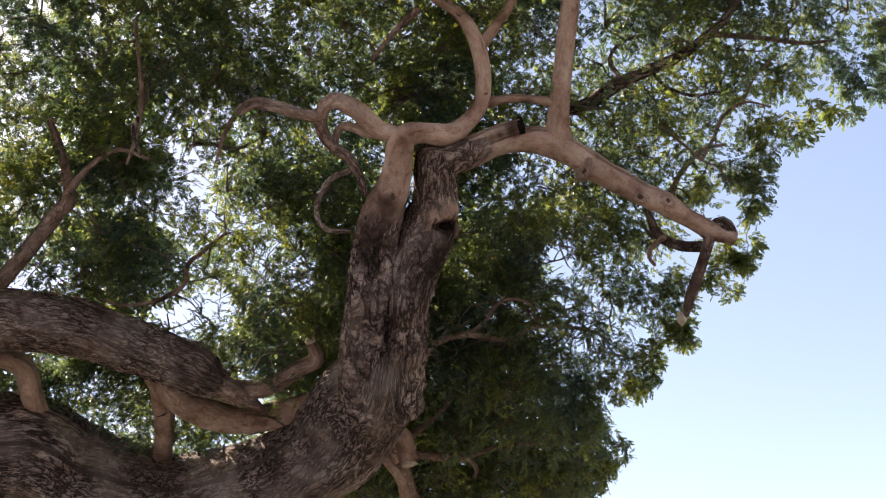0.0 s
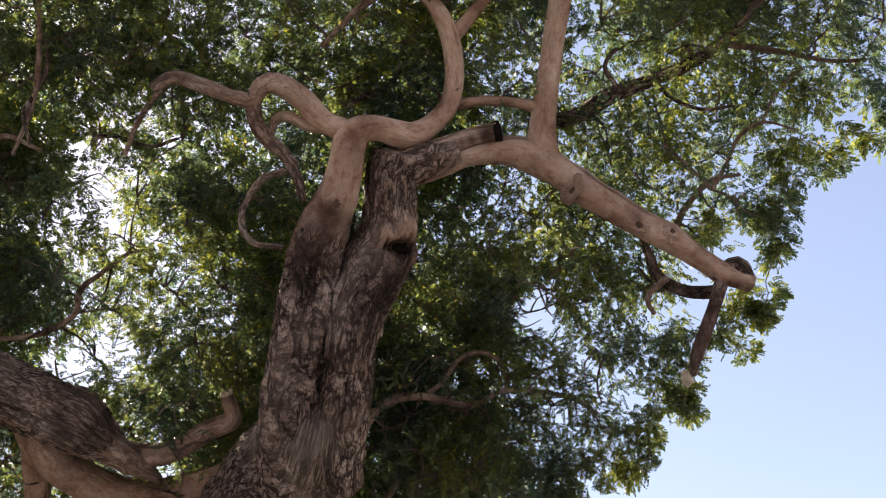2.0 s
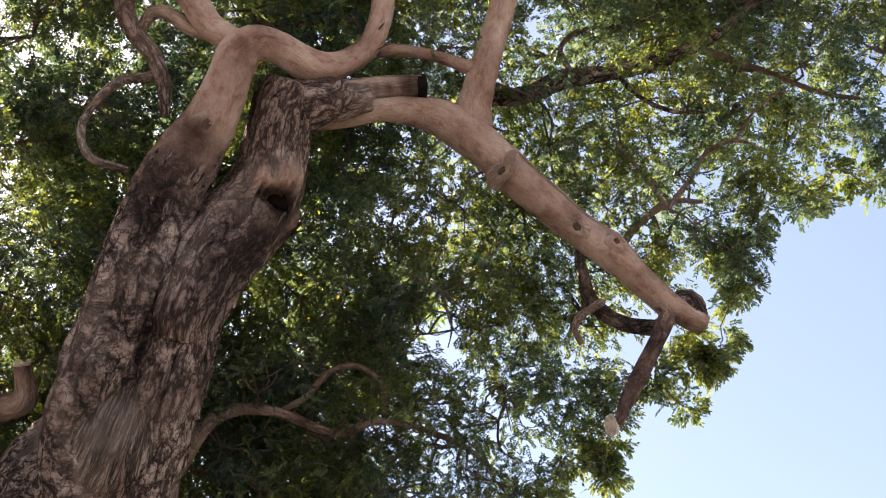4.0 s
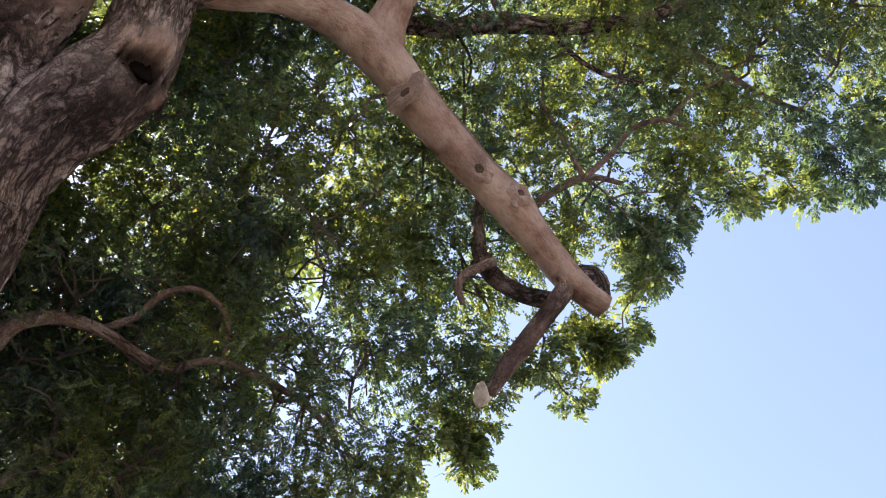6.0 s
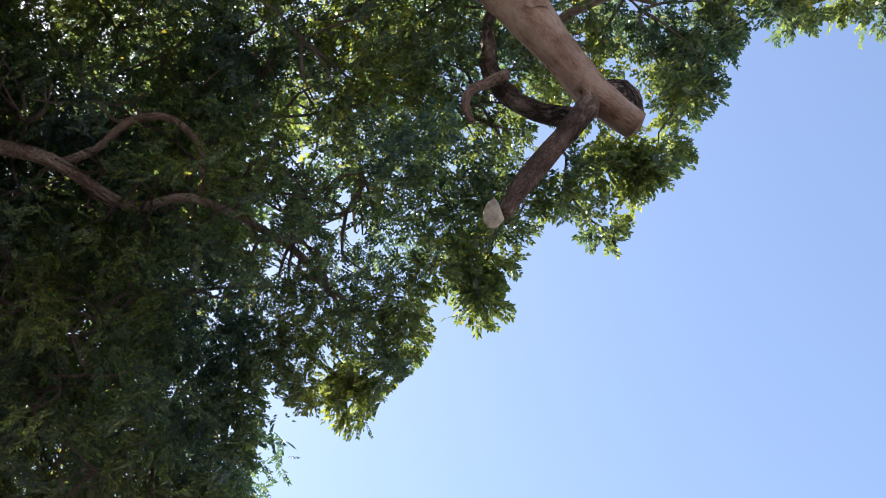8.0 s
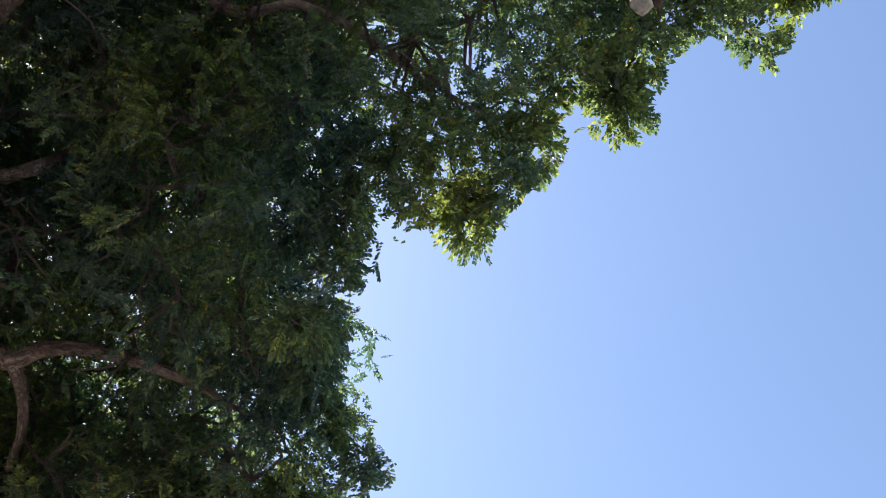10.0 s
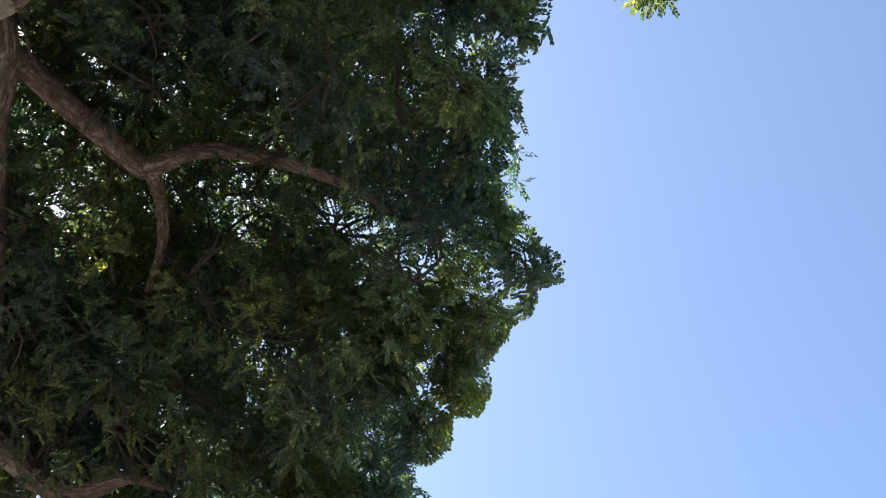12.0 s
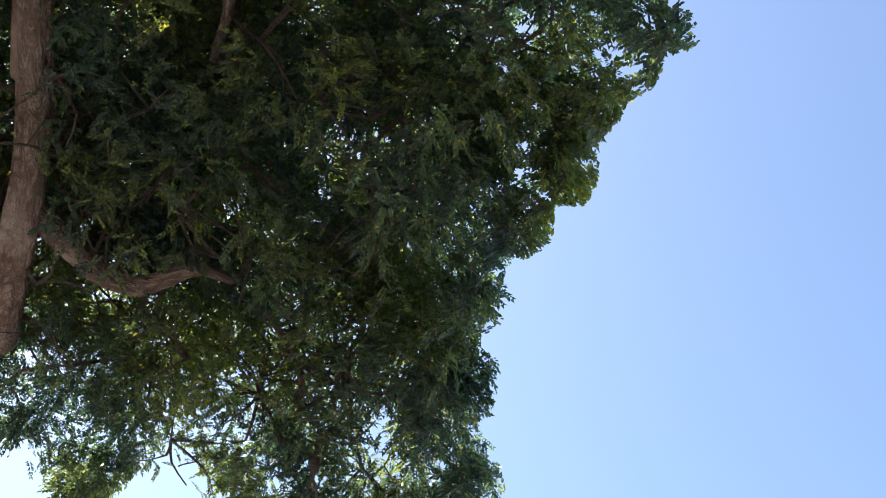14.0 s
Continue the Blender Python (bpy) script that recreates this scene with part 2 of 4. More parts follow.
def turned(profile, sides, stretch, wobble, seed):
    """Rings of a shape turned about z from (radius, height) pairs, a little uneven, as vertices and faces."""
    v, f = [], []
    for k, (rho, h) in enumerate(profile):
        for s in range(sides):
            a = 2 * math.pi * s / sides
            w = 1 + wobble * noise.noise((math.cos(a) * 1.6 + seed, math.sin(a) * 1.6, k * 0.35))
            v.append((rho * w * math.cos(a), rho * w * math.sin(a) * stretch, h * (1 + wobble * noise.noise((math.cos(a) * 2, math.sin(a) * 2 + seed, 5.0)))))
            if k:
                i, j = (k - 1) * sides + s, (k - 1) * sides + (s + 1) % sides
                f.append((i, j, j + sides, i + sides))
    v.append((0, 0, profile[-1][1]))
    base = (len(profile) - 1) * sides
    f += [(base + s, base + (s + 1) % sides, len(v) - 1) for s in range(sides)]
    return v, f


def laid(name, profile, at, normal, along, size, mat, parent, stretch=1.0, wobble=0.3, seed=0.0, age=0.4, label=""):
    """A turned shape on a limb at a place, facing normal, its long side along the limb."""
    n = Vector(normal).normalized()
    y = (Vector(along) - n * n.dot(Vector(along))).normalized()
    m = Matrix((y.cross(n), y, n)).transposed().to_4x4()
    m.translation = at
    v, f = turned(profile, 24, stretch, wobble, seed)
    me = bpy.data.meshes.new(name)
    placed = [tuple(m @ (Vector(q) * size)) for q in v]
    me.from_pydata(placed, [], f)
    stain_shade_layer(me, placed)
    me.polygons.foreach_set("use_smooth", np.ones(len(me.polygons), bool))
    me.attributes.new("age", "FLOAT", "POINT").data.foreach_set("value", np.full(len(v), age, np.float32))
    uv = me.uv_layers.new(name="UVMap")
    idx = np.empty(len(me.loops), np.int32)
    me.loops.foreach_get("vertex_index", idx)
    uv.data.foreach_set("uv", (np.array(v, np.float32)[idx, :2] * size).ravel())
    me.materials.append(mat)
    ob = new(name, me)
    ob.parent = parent
    if parent is tree:
        ob.matrix_parent_inverse = Matrix.Translation(-tree.location)
    return tagged(ob, label)


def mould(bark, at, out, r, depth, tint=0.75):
    """Press a limb's bark in by depth round a place, painting the dent's shade dark, or with a depth below nought swell
    it, paler.
    """
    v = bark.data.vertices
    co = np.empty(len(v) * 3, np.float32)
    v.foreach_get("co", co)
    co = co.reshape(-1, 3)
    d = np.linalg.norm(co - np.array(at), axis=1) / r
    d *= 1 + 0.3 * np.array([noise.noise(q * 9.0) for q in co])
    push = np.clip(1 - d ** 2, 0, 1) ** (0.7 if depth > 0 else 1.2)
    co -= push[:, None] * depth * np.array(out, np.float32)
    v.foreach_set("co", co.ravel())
    tone = bark.data.attributes["stain_shade" if depth > 0 else "age"].data
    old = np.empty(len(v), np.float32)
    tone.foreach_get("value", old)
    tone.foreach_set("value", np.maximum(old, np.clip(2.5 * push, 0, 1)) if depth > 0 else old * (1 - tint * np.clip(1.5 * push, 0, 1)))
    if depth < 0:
        stain_shade = bark.data.attributes["stain_shade"].data
        stain_shade.foreach_get("value", old)
        stain_shade.foreach_set("value", old * (1 - np.clip(2 * push, 0, 1)))
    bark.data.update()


def face(limb_part, at, normal, r, mat):
    return laid("cut_face", [(1.04, -0.75 if mat is CHAR_AND_SHADE else -0.3), (1.06, -0.35 if mat is CHAR_AND_SHADE else -0.1), (1.0, 0.02), (0.8, 0.06), (0.45, 0.02)], tuple(at), normal, (0.2, 0.3, 1.0), r, mat, limb_part, wobble=0.25, seed=r * 40)


def knot(at, normal, along, r, stretch=1.2, age=0.3, rise=1.0, hollow_shade=0.5):
    """A swollen branch scar: a raised collar of bark round a dark disc painted as a hollow's shade."""
    k = laid("knot", [(1.5, -0.35), (1.15, 0.02 * rise), (0.9, 0.22 * rise), (0.68, 0.2 * rise), (hollow_shade, 0.12), (0.3, 0.06)], at, normal, along, r, BARK, tree, stretch, 0.35, r * 90, age)
    # a solid disc; its dark colour is the shade of a hole
    laid("hollow_shade", [(hollow_shade, 0.10), (hollow_shade * 0.9, 0.16), (0.2, 0.12)], at, normal, along, r, SCAR_SHADE, k, stretch, 0.35, r * 90, age)
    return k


trunk = limb("trunk", [(-7.40, 9.60, -0.20, 1.150), (-7.30, 9.65, 0.60, 0.950), (-7.00, 9.80, 2.20, 0.850), (-6.20, 10.00, 4.20, 0.780), (-5.20, 10.22, 5.34, 0.700), (-4.11, 10.54, 5.73, 0.621), (-3.55, 11.01, 5.57, 0.566), (-2.61, 11.56, 5.44, 0.512), (-1.65, 11.33, 5.42, 0.506), (-0.79, 10.75, 5.55, 0.488), (-0.31, 10.08, 5.81, 0.455), (-0.14, 9.47, 5.76, 0.310), (-0.07, 9.18, 5.95, 0.170)], age=(1.0, 1.0), label="dark brown trunk with deeply ridged bark")
left_stem = limb("stem", [(-0.27, 9.81, 5.61, 0.283), (-0.30, 9.46, 5.78, 0.255), (-0.25, 9.13, 5.94, 0.228), (-0.20, 8.90, 6.11, 0.213), (-0.17, 8.71, 6.26, 0.203), (-0.12, 8.52, 6.49, 0.199), (-0.06, 8.35, 6.68, 0.195), (0.04, 8.18, 6.83, 0.179), (0.14, 7.99, 6.93, 0.150), (0.19, 7.80, 7.06, 0.129), (0.22, 7.70, 7.16, 0.125), (0.29, 7.63, 7.21, 0.106), (0.44, 7.64, 7.23, 0.090), (0.68, 7.75, 7.26, 0.100), (0.86, 7.75, 7.39, 0.081), (0.99, 7.67, 7.53, 0.078), (1.03, 7.56, 7.72, 0.074), (1.02, 7.43, 7.89, 0.071), (0.96, 7.32, 8.07, 0.063), (0.88, 7.30, 8.26, 0.055), (0.72, 7.26, 8.42, 0.050), (0.50, 7.21, 8.56, 0.045), (0.12, 7.17, 8.76, 0.035)], age=(1.0, 1.0, 1.0, 1.0, 0.15, 0.0, 0.0, 0.0, 0.0, 0.0, 0.0))
right_stem = limb("stem", [(-0.04, 9.82, 5.57, 0.256), (0.03, 9.49, 5.75, 0.229), (0.11, 9.17, 5.91, 0.204), (0.15, 8.94, 6.09, 0.197), (0.16, 8.82, 6.15, 0.196), (0.25, 8.67, 6.41, 0.225), (0.36, 8.56, 6.60, 0.242), (0.45, 8.45, 6.74, 0.235), (0.51, 8.30, 6.85, 0.201), (0.52, 8.13, 6.96, 0.176), (0.53, 7.98, 7.10, 0.168), (0.56, 7.87, 7.20, 0.152)], age=(1.0, 0.85))
arm = limb("limb", [(0.64, 7.97, 7.09, 0.112), (0.86, 7.96, 7.12, 0.080), (1.09, 7.92, 7.19, 0.073), (1.29, 7.92, 7.25, 0.098), (1.48, 7.95, 7.27, 0.127), (1.65, 8.00, 7.23, 0.140), (1.82, 8.05, 7.14, 0.128), (2.00, 8.14, 7.03, 0.116), (2.21, 8.21, 6.92, 0.112), (2.41, 8.29, 6.82, 0.113), (2.63, 8.36, 6.71, 0.117), (2.83, 8.43, 6.59, 0.093), (3.04, 8.52, 6.49, 0.085), (3.28, 8.57, 6.39, 0.073)], age=(0.15, 0.0), label="pale smooth pinkish limb with branch scars")
limb("stub", [(0.68, 7.91, 7.15, 0.120), (0.88, 7.86, 7.21, 0.084), (1.08, 7.83, 7.28, 0.077), (1.25, 7.80, 7.31, 0.073), (1.33, 7.79, 7.32, 0.073)], age=(0.2, 0.4), cut=CHAR_AND_SHADE, label="sawn stub with a blackened end")
limb("limb", [(1.68, 8.00, 7.29, 0.158), (1.69, 7.87, 7.36, 0.112), (1.72, 7.69, 7.53, 0.095), (1.77, 7.50, 7.74, 0.088), (1.82, 7.31, 7.97, 0.088), (1.87, 7.13, 8.20, 0.085), (1.89, 6.88, 8.47, 0.078)], age=(0.1, 0.1))
limb("branch", [(1.04, 7.74, 7.57, 0.049), (1.26, 7.71, 7.58, 0.041), (1.48, 7.70, 7.54, 0.041), (1.64, 7.71, 7.50, 0.045)])
limb("branch", [(1.70, 7.95, 7.55, 0.052), (2.02, 7.89, 7.59, 0.058), (2.26, 7.79, 7.69, 0.060), (2.61, 7.70, 7.77, 0.055), (2.98, 7.58, 7.88, 0.044), (3.31, 7.42, 8.06, 0.036), (3.52, 7.25, 8.22, 0.028), (3.89, 7.13, 8.36, 0.026)], age=(1.0, 1.0), veiled=True)
limb("branch", [(0.20, 7.65, 7.22, 0.081), (0.03, 7.60, 7.29, 0.081), (-0.10, 7.49, 7.38, 0.081), (-0.29, 7.40, 7.46, 0.081), (-0.40, 7.41, 7.44, 0.069), (-0.47, 7.48, 7.38, 0.061), (-0.62, 7.44, 7.38, 0.053), (-0.81, 7.38, 7.43, 0.053), (-1.01, 7.33, 7.46, 0.049), (-1.15, 7.37, 7.40, 0.037)], age=(0.0, 0.7))
limb("branch", [(-0.45, 7.46, 7.41, 0.053), (-0.46, 7.57, 7.31, 0.053), (-0.39, 7.68, 7.21, 0.053), (-0.25, 7.77, 7.11, 0.048), (-0.17, 7.87, 6.99, 0.040), (-0.13, 7.99, 6.85, 0.032)], age=(0.5, 0.9))
limb("branch", [(-0.23, 7.86, 7.04, 0.026), (-0.42, 7.91, 7.00, 0.026), (-0.55, 8.04, 6.88, 0.023), (-0.58, 8.14, 6.77, 0.023), (-0.50, 8.24, 6.68, 0.023), (-0.29, 8.26, 6.65, 0.02)], age=(0.9, 1.0))
limb("branch", [(0.11, 7.63, 7.25, 0.049), (-0.06, 7.65, 7.27, 0.041), (-0.22, 7.60, 7.33, 0.041), (-0.31, 7.63, 7.33, 0.037), (-0.35, 7.70, 7.25, 0.029)], age=(0.1, 0.5))
old_limb = limb("limb", [(-6.90, 9.80, 3.00, 0.600), (-6.00, 9.40, 5.20, 0.500), (-4.90, 9.19, 6.33, 0.400), (-3.81, 9.15, 6.55, 0.290), (-3.34, 9.18, 6.51, 0.264), (-2.94, 9.27, 6.44, 0.255), (-2.55, 9.47, 6.33, 0.241), (-2.26, 9.63, 6.24, 0.233), (-1.98, 9.70, 6.11, 0.212), (-1.80, 9.82, 6.03, 0.162), (-1.70, 9.91, 5.98, 0.090)], age=(1.0, 0.9))
limb("branch", [(-1.90, 9.74, 6.06, 0.150), (-1.75, 9.87, 6.00, 0.128), (-1.56, 10.04, 5.92, 0.100), (-1.45, 10.11, 5.87, 0.062), (-1.37, 10.16, 5.83, 0.022)], age=(0.75, 0.5), label="torn grey end of the old limb")
limb("branch", [(-1.72, 10.01, 6.02, 0.102), (-1.33, 10.02, 5.99, 0.091), (-0.96, 9.82, 6.07, 0.090), (-0.77, 9.73, 6.11, 0.078), (-0.80, 9.54, 6.22, 0.050)], age=(0.5, 0.2), cut=CUT)
limb("branch", [(-2.28, 9.74, 6.27, 0.224), (-2.22, 10.09, 6.06, 0.183), (-1.90, 10.37, 5.90, 0.163), (-1.51, 10.49, 5.86, 0.152), (-1.09, 10.38, 5.87, 0.140), (-0.73, 10.25, 5.90, 0.127), (-0.30, 10.01, 6.01, 0.114)], age=(0.35, 0.1))
limb("branch", [(-2.36, 9.96, 6.12, 0.113), (-2.43, 10.53, 5.93, 0.106), (-2.60, 11.22, 5.82, 0.104)], age=(0.1, 0.1))
limb("branch", [(-4.24, 9.41, 6.62, 0.071), (-3.69, 9.00, 6.88, 0.075), (-3.35, 8.73, 7.07, 0.075), (-3.06, 8.51, 7.25, 0.071), (-2.88, 8.36, 7.37, 0.063), (-2.88, 8.09, 7.63, 0.042), (-2.95, 7.83, 7.90, 0.026)], age=(0.6, 0.5))
limb("branch", [(-4.00, 9.56, 6.46, 0.122), (-3.67, 9.72, 6.35, 0.117), (-3.66, 10.08, 6.16, 0.108), (-3.64, 10.42, 6.02, 0.099)])
limb("branch", [(-1.50, 8.76, 7.07, 0.016), (-1.71, 8.88, 6.98, 0.019), (-1.90, 9.00, 6.90, 0.022), (-1.98, 9.18, 6.78, 0.022), (-2.26, 9.31, 6.71, 0.022), (-2.60, 9.34, 6.71, 0.019), (-2.80, 9.26, 6.77, 0.014)], age=(0.6, 0.5))
limb("branch", [(0.18, 10.08, 5.97, 0.061), (0.39, 9.71, 6.14, 0.042), (0.74, 9.62, 6.17, 0.032), (1.16, 9.69, 6.11, 0.025), (1.45, 9.57, 6.16, 0.020), (1.93, 9.63, 6.11, 0.019), (2.21, 9.77, 6.02, 0.014)], age=(0.6, 0.2))
limb("branch", [(0.75, 9.68, 6.19, 0.023), (0.93, 9.54, 6.25, 0.020), (1.04, 9.39, 6.34, 0.020), (1.21, 9.32, 6.37, 0.018), (1.39, 9.39, 6.32, 0.016), (1.46, 9.56, 6.21, 0.014)], age=(0.6, 0.2))
limb("branch", [(-0.37, 10.89, 5.72, 0.090), (-0.21, 11.19, 5.66, 0.068), (-0.02, 11.72, 5.59, 0.064), (0.02, 12.52, 5.51, 0.060)])
limb("branch", [(-0.01, 10.32, 5.78, 0.070), (-0.07, 10.76, 5.64, 0.068), (-0.05, 11.23, 5.54, 0.061)])
limb("branch", [(3.03, 8.55, 6.39, 0.055), (2.95, 8.63, 6.22, 0.048), (2.86, 8.75, 6.05, 0.048), (2.79, 8.84, 5.92, 0.044), (2.75, 8.91, 5.80, 0.029)], age=(0.6, 0.4))
limb("branch", [(3.01, 8.62, 6.36, 0.051), (2.83, 8.68, 6.42, 0.047), (2.68, 8.69, 6.50, 0.047), (2.58, 8.65, 6.60, 0.043), (2.54, 8.58, 6.71, 0.034), (2.50, 8.50, 6.80, 0.028), (2.53, 8.40, 6.86, 0.020)], age=(1.0, 1.0))
limb("branch", [(2.64, 8.58, 6.49, 0.026), (2.56, 8.65, 6.46, 0.026), (2.50, 8.69, 6.42, 0.023), (2.49, 8.74, 6.36, 0.020), (2.54, 8.79, 6.30, 0.016)], age=(0.7, 0.4))
limb("stub", [(3.09, 8.54, 6.51, 0.060), (3.17, 8.52, 6.52, 0.086), (3.23, 8.54, 6.46, 0.077), (3.27, 8.54, 6.41, 0.043)], age=(1.0, 1.0))
limb("branch", [(0.51, 7.25, 8.34, 0.036), (0.27, 7.37, 8.19, 0.026), (0.04, 7.53, 8.02, 0.021)], age=(0.6, 0.5))
limb("branch", [(0.99, 7.46, 7.96, 0.061), (1.19, 7.31, 8.12, 0.051), (1.33, 7.20, 8.25, 0.046), (1.45, 7.03, 8.44, 0.035)])
limb("branch", [(2.79, 8.60, 6.94, 0.034), (2.89, 8.43, 7.08, 0.027), (3.10, 8.28, 7.22, 0.022), (3.33, 8.24, 7.24, 0.014)], age=(0.6, 0.5))
limb("branch", [(3.24, 7.56, 8.03, 0.029), (3.73, 7.60, 7.96, 0.022), (4.10, 7.64, 7.90, 0.018), (4.39, 7.63, 7.90, 0.013)], age=(0.6, 0.5))
limb("branch", [(-0.03, 11.16, 5.59, 0.050), (0.60, 11.48, 5.58, 0.051), (0.72, 11.49, 5.58, 0.046), (0.85, 11.37, 5.58, 0.037), (0.99, 11.30, 5.58, 0.035), (1.17, 11.26, 5.58, 0.033), (1.36, 11.24, 5.57, 0.028), (1.57, 11.24, 5.56, 0.020), (1.78, 11.29, 5.55, 0.011)], age=(0.6, 0.5))
limb("branch", [(0.71, 11.48, 5.58, 0.036), (0.80, 11.66, 5.56, 0.030), (0.84, 11.86, 5.54, 0.024), (0.82, 12.11, 5.52, 0.016)], age=(0.6, 0.5))
limb("limb", [(-0.60, 10.45, 5.72, 0.120), (-0.04, 11.05, 5.58, 0.074), (0.01, 11.52, 5.51, 0.072), (0.06, 11.92, 5.47, 0.073), (0.10, 12.35, 5.43, 0.071), (0.12, 12.86, 5.38, 0.071), (0.09, 13.37, 5.32, 0.086), (0.04, 14.02, 5.26, 0.100)], age=(0.6, 0.5))
limb("branch", [(0.10, 13.21, 5.44, 0.062), (0.27, 13.32, 5.42, 0.065), (0.47, 13.43, 5.40, 0.060), (0.66, 13.43, 5.39, 0.052), (0.80, 13.32, 5.39, 0.043), (0.95, 13.19, 5.40, 0.034), (1.13, 13.18, 5.39, 0.017)], age=(0.6, 0.5))
limb("branch", [(3.04, 8.21, 7.06, 0.020), (3.16, 8.06, 7.20, 0.017), (3.26, 7.91, 7.34, 0.015), (3.46, 7.83, 7.41, 0.012), (3.70, 7.87, 7.36, 0.009)], age=(0.6, 0.5))
limb("branch", [(2.65, 7.96, 7.32, 0.010), (2.88, 8.10, 7.18, 0.013), (3.04, 8.21, 7.06, 0.017)], age=(0.6, 0.5))
limb("branch", [(3.44, 7.84, 7.41, 0.012), (3.56, 7.67, 7.58, 0.010), (3.76, 7.54, 7.71, 0.009)], age=(0.6, 0.5))
limb("branch", [(-2.04, 7.19, 8.41, 0.018), (-2.05, 7.54, 7.99, 0.020), (-2.13, 7.82, 7.70, 0.020), (-2.28, 8.06, 7.46, 0.015)], age=(0.6, 0.5))
limb("branch", [(-2.87, 8.24, 7.32, 0.041), (-2.61, 8.06, 7.48, 0.026), (-2.34, 7.97, 7.57, 0.021), (-2.07, 8.04, 7.48, 0.013)], age=(0.6, 0.5))
limb("branch", [(-1.17, 7.71, 7.77, 0.023), (-1.35, 7.88, 7.60, 0.021), (-1.46, 8.06, 7.43, 0.016)], age=(0.6, 0.5))
limb("branch", [(1.30, 13.38, 5.46, 0.014), (1.46, 13.54, 5.44, 0.018), (1.57, 13.72, 5.41, 0.019), (1.62, 14.00, 5.39, 0.018)], age=(0.6, 0.5))
limb("branch", [(2.34, 7.77, 7.77, 0.020), (2.26, 7.69, 7.94, 0.017), (2.40, 7.58, 8.05, 0.017), (2.68, 7.51, 8.07, 0.015), (2.90, 7.40, 8.15, 0.012)], age=(1.0, 1.0), veiled=True)
limb("branch", [(2.58, 7.65, 7.80, 0.020), (2.71, 7.71, 7.59, 0.014), (2.94, 7.73, 7.46, 0.014), (3.19, 7.69, 7.45, 0.012)], age=(1.0, 1.0), veiled=True)
limb("branch", [(0.21, 7.92, 7.77, 0.022), (0.38, 7.88, 7.86, 0.020), (0.53, 7.86, 7.93, 0.014), (0.65, 7.80, 8.04, 0.011)], age=(1.0, 1.0), veiled=True)
limb("branch", [(-2.03, 7.56, 8.19, 0.015), (-2.01, 7.64, 7.98, 0.017), (-2.10, 7.75, 7.78, 0.017), (-2.17, 7.81, 7.63, 0.017), (-2.12, 7.91, 7.44, 0.014)], age=(1.0, 1.0), veiled=True)
limb("branch", [(-1.70, 8.01, 7.57, 0.017), (-1.55, 8.02, 7.60, 0.017), (-1.30, 8.14, 7.60, 0.014), (-1.10, 8.15, 7.69, 0.012)], age=(1.0, 1.0), veiled=True)
limb("collar", [(0.49, 8.08, 7.03, 0.136), (0.61, 7.97, 7.10, 0.160), (0.74, 7.91, 7.13, 0.152), (0.87, 7.88, 7.14, 0.120), (1.02, 7.85, 7.19, 0.080)], age=(1.0, 0.8), label="gnarled bark where the pale limb leaves the stem", sides=40)
limb("stub", [(-0.06, 10.64, 5.71, 0.060), (0.02, 10.73, 5.59, 0.103), (0.05, 10.83, 5.48, 0.103), (0.06, 10.85, 5.35, 0.079)], age=(0.0, 0.0), cut=CUT, label="pale sawn stub under the trunk")
limb("branch", [(0.09, 10.83, 5.62, 0.049), (0.18, 10.80, 5.68, 0.043), (0.31, 10.76, 5.75, 0.036), (0.45, 10.71, 5.83, 0.030), (0.55, 10.66, 5.93, 0.030), (0.60, 10.64, 6.09, 0.018), (0.61, 10.62, 6.24, 0.012)], age=(0.6, 0.6))
limb("branch", [(-0.37, 10.58, 5.57, 0.054), (-0.22, 10.70, 5.40, 0.048), (-0.09, 10.85, 5.28, 0.048), (-0.02, 11.10, 5.20, 0.055), (-0.01, 11.36, 5.05, 0.056)], age=(0.3, 0.3))

ARM, UP = (0.8, 0.35, -0.45), (0.35, -0.6, 0.7)
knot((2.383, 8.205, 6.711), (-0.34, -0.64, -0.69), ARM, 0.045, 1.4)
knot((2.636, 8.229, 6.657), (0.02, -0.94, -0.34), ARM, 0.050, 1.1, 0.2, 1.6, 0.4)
knot((2.974, 8.509, 6.407), (-0.58, -0.03, -0.82), ARM, 0.030, 1.3, hollow_shade=0.35)
knot((3.033, 8.528, 6.383), (-0.52, 0.01, -0.85), ARM, 0.024, hollow_shade=0.4)
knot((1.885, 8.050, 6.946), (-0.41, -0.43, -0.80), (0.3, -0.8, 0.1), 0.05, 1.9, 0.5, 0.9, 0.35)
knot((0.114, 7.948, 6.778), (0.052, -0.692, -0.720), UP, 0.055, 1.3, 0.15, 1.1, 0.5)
# the pale limb swells where branches have been lost
for at, out, r in (((2.41, 8.23, 6.74), (-0.34, -0.64, -0.69), 0.17), ((2.66, 8.27, 6.68), (0.3, -0.8, 0.1), 0.18), ((1.90, 8.06, 6.98), (-0.41, -0.43, -0.8), 0.14), ((3.03, 8.50, 6.41), (-0.5, 0.0, -0.85), 0.12), ((2.05, 8.1, 7.12), (0.5, -0.5, 0.6), 0.16)):
    mould(arm, at, out, r, -0.026, 0.0)
# the swollen bark where the branches leave the old limb, and a dent with painted shade
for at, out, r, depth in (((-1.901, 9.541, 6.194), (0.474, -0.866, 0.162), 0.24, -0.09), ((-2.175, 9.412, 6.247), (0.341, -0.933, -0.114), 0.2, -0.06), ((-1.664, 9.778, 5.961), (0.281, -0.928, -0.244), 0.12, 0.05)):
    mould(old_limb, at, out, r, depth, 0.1)
